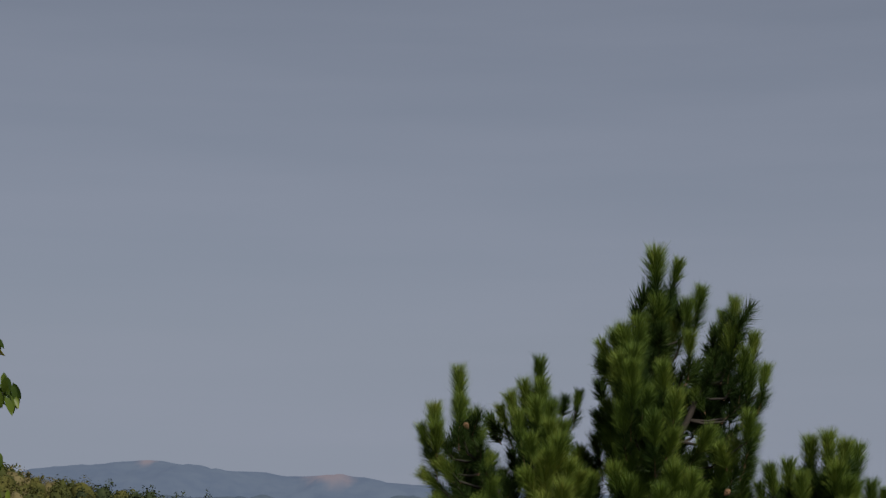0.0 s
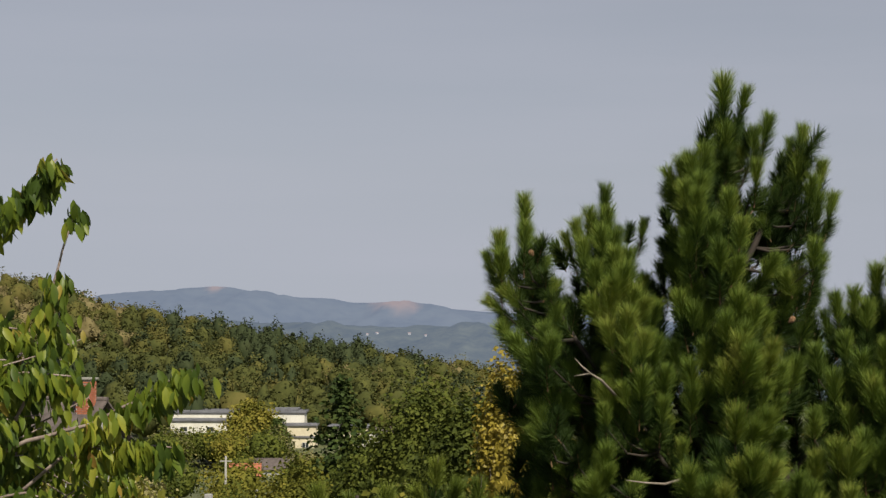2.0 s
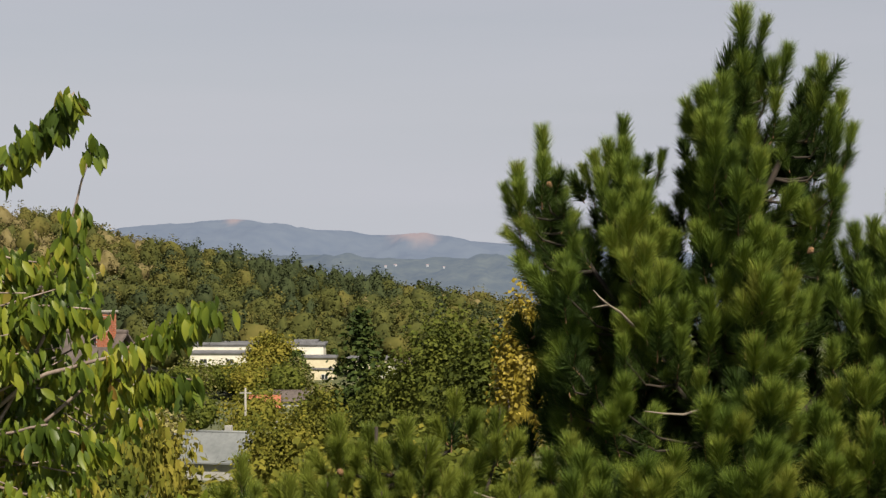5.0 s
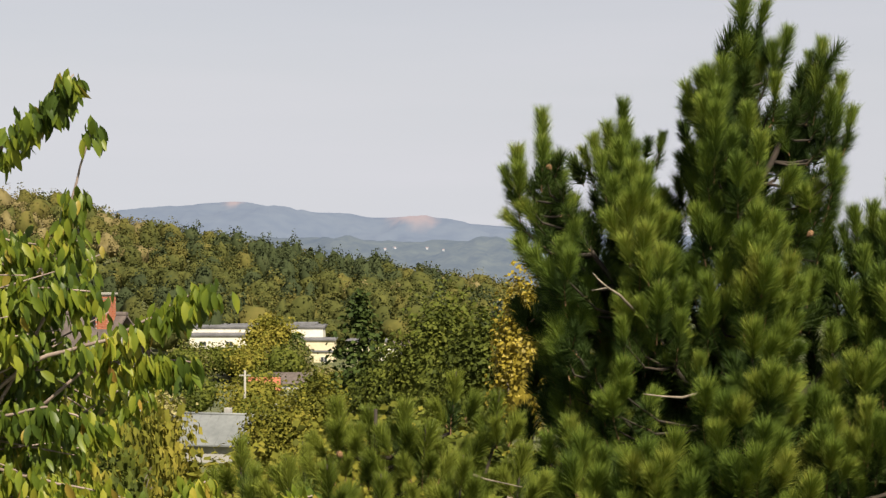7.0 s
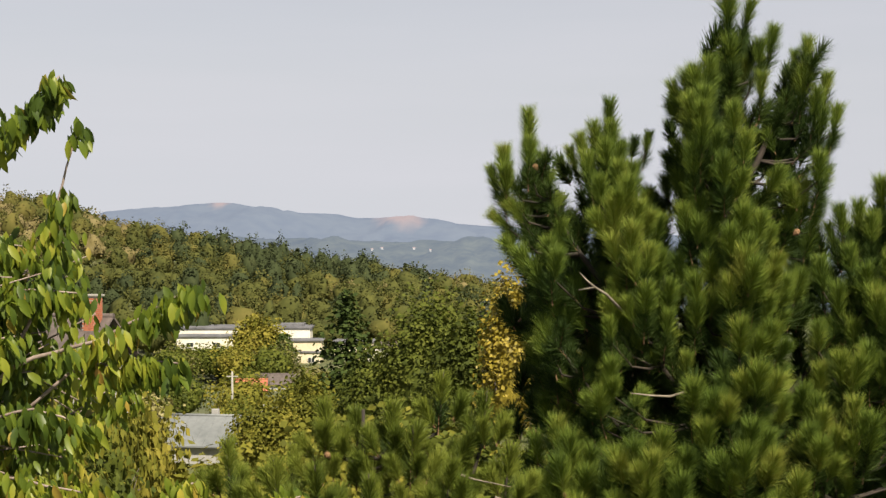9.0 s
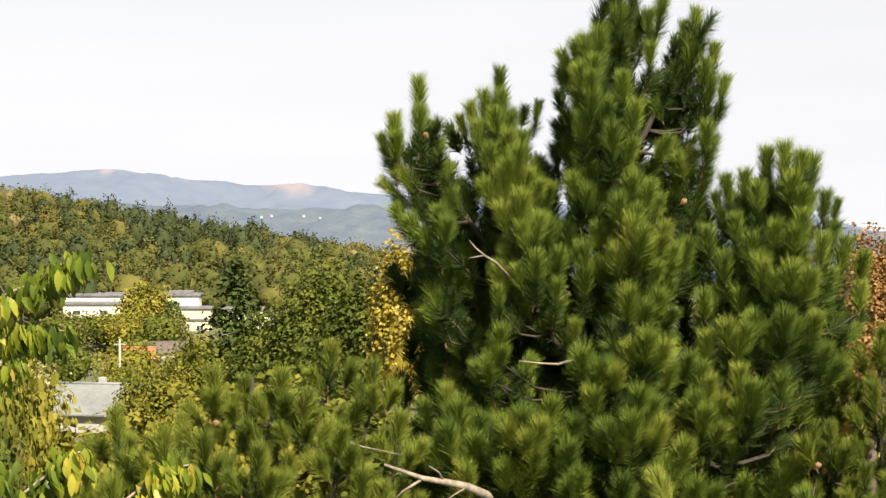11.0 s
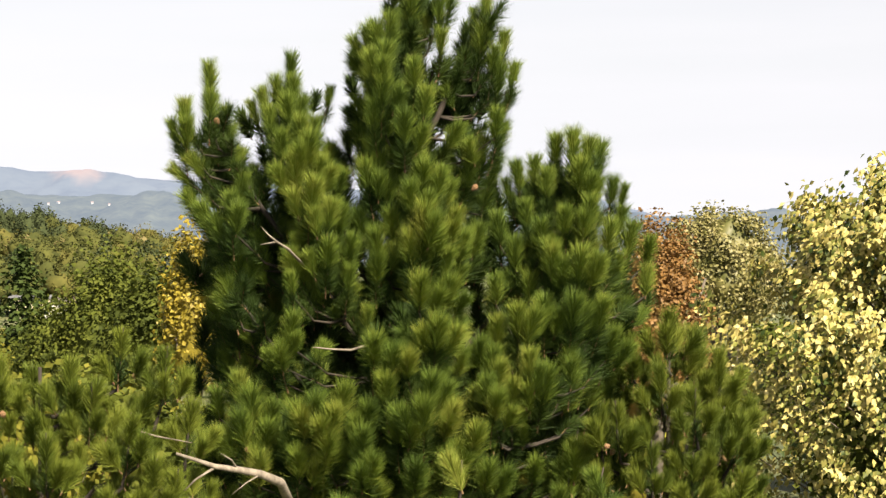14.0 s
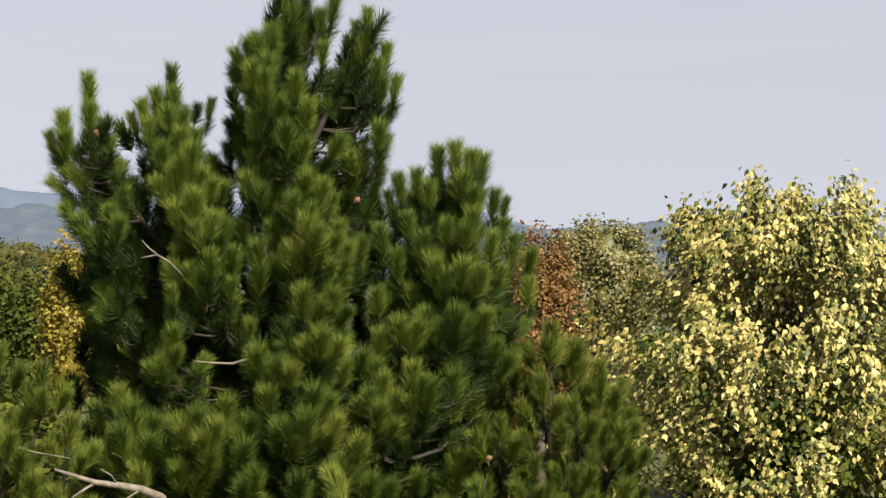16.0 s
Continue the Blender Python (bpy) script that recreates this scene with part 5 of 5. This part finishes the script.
def white_building():
    d = 320.0
    x0, y0, g = -46.5, d, -11.0
    b = thing("white_building", (x0, y0, g), "long white flat-roofed building in stepped blocks", "building")
    z = lambda v: EYE - (v - 441) / 10.0 - g      # rows of its storeys
    flat_block(b, -1.0, 22.8, 2.0, 12.0, 0.0, z(582), RENDER_WHITE)
    flat_block(b, 0.0, 9.8, -4.0, 1.99, 0.0, z(594), RENDER_WHITE)
    flat_block(b, 19.0, 25.2, -3.5, 1.99, 0.0, z(602), RENDER_CREAM, "cream rendered wall")
    flat_block(b, 27.0, 34.0, 3.0, 11.0, 0.0, z(608), RENDER_CREAM, "cream rendered wall")
    part("ledge", box(bmesh.new(), 18.9, 25.3, -3.75, -3.505, z(622), z(619)), ROOF_FELT, b)
    part("penthouse", box(bmesh.new(), 17.0, 21.5, 4, 9, z(582) + 0.355, z(574), 0.03), ROOF_FELT, b)
    for k in range(2):
        window(b, 19.6 + 3.2 * k, -3.53, z(640), 1.2, 1.0)
    for k in range(2):
        window(b, 1.6 + 4.6 * k, -4.03, z(612), 1.3, 0.9)


white_building()


def gable_house(name, place, turn, w, dpt, wall_h, roof_h, wall_mat, roof_mat, label, ribs=0, over=0.35):
    """A house with a saddle roof whose ridge runs along its own x axis."""
    h = thing(name, place, label, "house")
    h.matrix_world = Matrix.Translation(place) @ Matrix.Rotation(radians(turn), 4, "Z")
    bm = bmesh.new()
    pr = [(-dpt / 2, 0), (dpt / 2, 0), (dpt / 2, wall_h), (0, wall_h + roof_h - 0.08), (-dpt / 2, wall_h)]
    ends = [[bm.verts.new((sx * w / 2, y, z)) for y, z in pr] for sx in (-1, 1)]
    bm.faces.new(ends[0][::-1]); bm.faces.new(ends[1])
    for k in range(5):
        bm.faces.new((ends[0][k], ends[0][(k + 1) % 5], ends[1][(k + 1) % 5], ends[1][k]))
    bmesh.ops.recalc_face_normals(bm, faces=bm.faces)
    part("wall", bm, wall_mat, h)
    for sgn in (-1, 1):
        bm = bmesh.new()
        slope = roof_h / (dpt / 2)
        ey, ez = sgn * (dpt / 2 + over), wall_h - over * slope
        a = [(-w / 2 - over, 0.0, wall_h + roof_h), (w / 2 + over, 0.0, wall_h + roof_h), (w / 2 + over, ey, ez), (-w / 2 - over, ey, ez)]
        lo = [bm.verts.new(p) for p in a]
        hi = [bm.verts.new((p[0], p[1], p[2] + 0.09)) for p in a]
        bm.faces.new(lo); bm.faces.new(hi[::-1])
        for k in range(4):
            bm.faces.new((lo[k], lo[(k + 1) % 4], hi[(k + 1) % 4], hi[k]))
        bmesh.ops.recalc_face_normals(bm, faces=bm.faces)
        roof = part("roof", bm, roof_mat, h)
        for k in range(ribs):
            x = -w / 2 - over + (w + 2 * over) * (k + 0.5) / ribs
            part("roof_rib", tube(bmesh.new(), [(x, 0, wall_h + roof_h + 0.095), (x, ey, ez + 0.095)], [0.012, 0.012], 5), roof_mat, roof)
    part("ridge_cap", tube(bmesh.new(), [(-w / 2 - over, 0, wall_h + roof_h + 0.09), (w / 2 + over, 0, wall_h + roof_h + 0.09)], [0.10, 0.10], 7), roof_mat, h)
    return h


# grey sheet roof in the valley
ridge_z = EYE - 110 * math.tan(radians(5.22))
grey_house = gable_house("grey_roofed_house", (-14.7, 111.0, ridge_z - 4.1), -14, 6.4, 4.6, 2.5, 1.4, PLASTER_GREY, ROOF_METAL, "low house with a grey sheet-metal roof among bushes", ribs=12)
part("chimney", box(bmesh.new(), 0.4, 0.8, 0.2, 0.6, 3.2, 4.35, 0.02), PLASTER_GREY, grey_house)

# dark-roofed house with a brick chimney beyond the cherry tree
hx, hy = -14.9, 70.0
hz = float(ground_z(np.array(hx), np.array(hy)))
chz = EYE - 72.0 * math.tan(radians(1.36))
dark_house = gable_house("dark_roofed_house", (hx, hy, hz), -20, 4.2, 5.0, chz - hz - 2.9, 2.0, PLASTER_GREY, ROOF_DARK, "grey house with a dark tiled roof half hidden by leaves")


def chimney(house, x, y, z0, z1, w):
    c = part("chimney", box(bmesh.new(), x - w / 2 + 0.006, x + w / 2 - 0.006, y - w / 2 + 0.006, y + w / 2 - 0.006, z0, z1), MORTAR, house, "red brick chimney")
    me = bpy.data.meshes.new("brick")
    bm = box(bmesh.new(), -0.115, 0.115, -0.05, 0.05, -0.032, 0.032, 0.004)
    bm.to_mesh(me); bm.free(); me.materials.append(BRICK)
    rows = int((z1 - z0) / 0.078)
    for r in range(rows):
        z = z0 + 0.039 + r * 0.078
        for side in range(4):
            n = int(w / 0.245)
            for k in range(n):
                o = -w / 2 + 0.12 + k * 0.245 + (0.06 if r % 2 else 0.0)
                ob = new("brick", me)
                ob.parent = c
                ob.matrix_local = Matrix.Translation((x, y, z)) @ Matrix.Rotation(side * math.pi / 2, 4, "Z") @ Matrix.Translation((o, -w / 2 + 0.04, 0))
    part("cap", box(bmesh.new(), x - w / 2 - 0.06, x + w / 2 + 0.06, y - w / 2 - 0.06, y + w / 2 + 0.06, z1 + 0.003, z1 + 0.08, 0.01), CONCRETE, c)


_top = chz - hz
chimney(dark_house, 1.75, -0.4, _top - 1.45, _top - 0.06, 0.56)

# small red-roofed shed, grey long shed and a pole
sx, sy, sz = polar(-6.05, 175)
gable_house("red_roofed_shed", (sx, sy, EYE - 175 * math.tan(radians(4.13)) - 3.2), 5, 2.4, 3.0, 2.2, 1.0, PLASTER_GREY, ROOF_RED, "small shed with a red tiled roof")
sx, sy, sz = polar(-5.3, 255)
gable_house("grey_shed", (sx, sy, EYE - 255 * math.tan(radians(3.95)) - 4.0), 2, 6.0, 5.0, 2.8, 1.2, PLASTER_GREY, ROOF_DARK, "long low grey shed below the white building")
sx, sy, sz = polar(-1.95, 230)
gable_house("white_cottage", (sx, sy, EYE - 230 * math.tan(radians(2.95)) - 4.6), 80, 5.0, 4.0, 3.4, 1.2, RENDER_WHITE, ROOF_DARK, "small white cottage behind trees")
px, py, pz = polar(-6.66, 140)
pole = thing("concrete_pole", (px, py, pz), "slender pale concrete utility pole in the valley", "pole")
ph = EYE - 140 * math.tan(radians(3.85)) - pz
part("shaft", tube(bmesh.new(), [(0, 0, -0.3), (0, 0, ph)], [0.13, 0.08], 8), CONCRETE, pole)
part("crossarm", box(bmesh.new(), -0.45, 0.45, -0.05, 0.05, ph - 0.45, ph - 0.35, 0.01), CONCRETE, pole)

# houses far off on the hazy hills
rng3 = np.random.default_rng(99)
for k, (az, el) in enumerate(((-2.25, 0.03), (-1.95, 0.07), (-0.92, 0.06), (-0.4, 0.00), (-2.9, -0.03))):
    d = 2290.0
    w = rng3.uniform(1.8, 3.6)
    p = (d * math.tan(radians(az)), d, EYE + d * math.tan(radians(el)) - 3.0)
    gable_house("far_house", p, rng3.uniform(-30, 30), w, 4.5, 1.9, 0.8, FAR_WHITE, CLEARING, "tiny pale house on the hazy hillside")
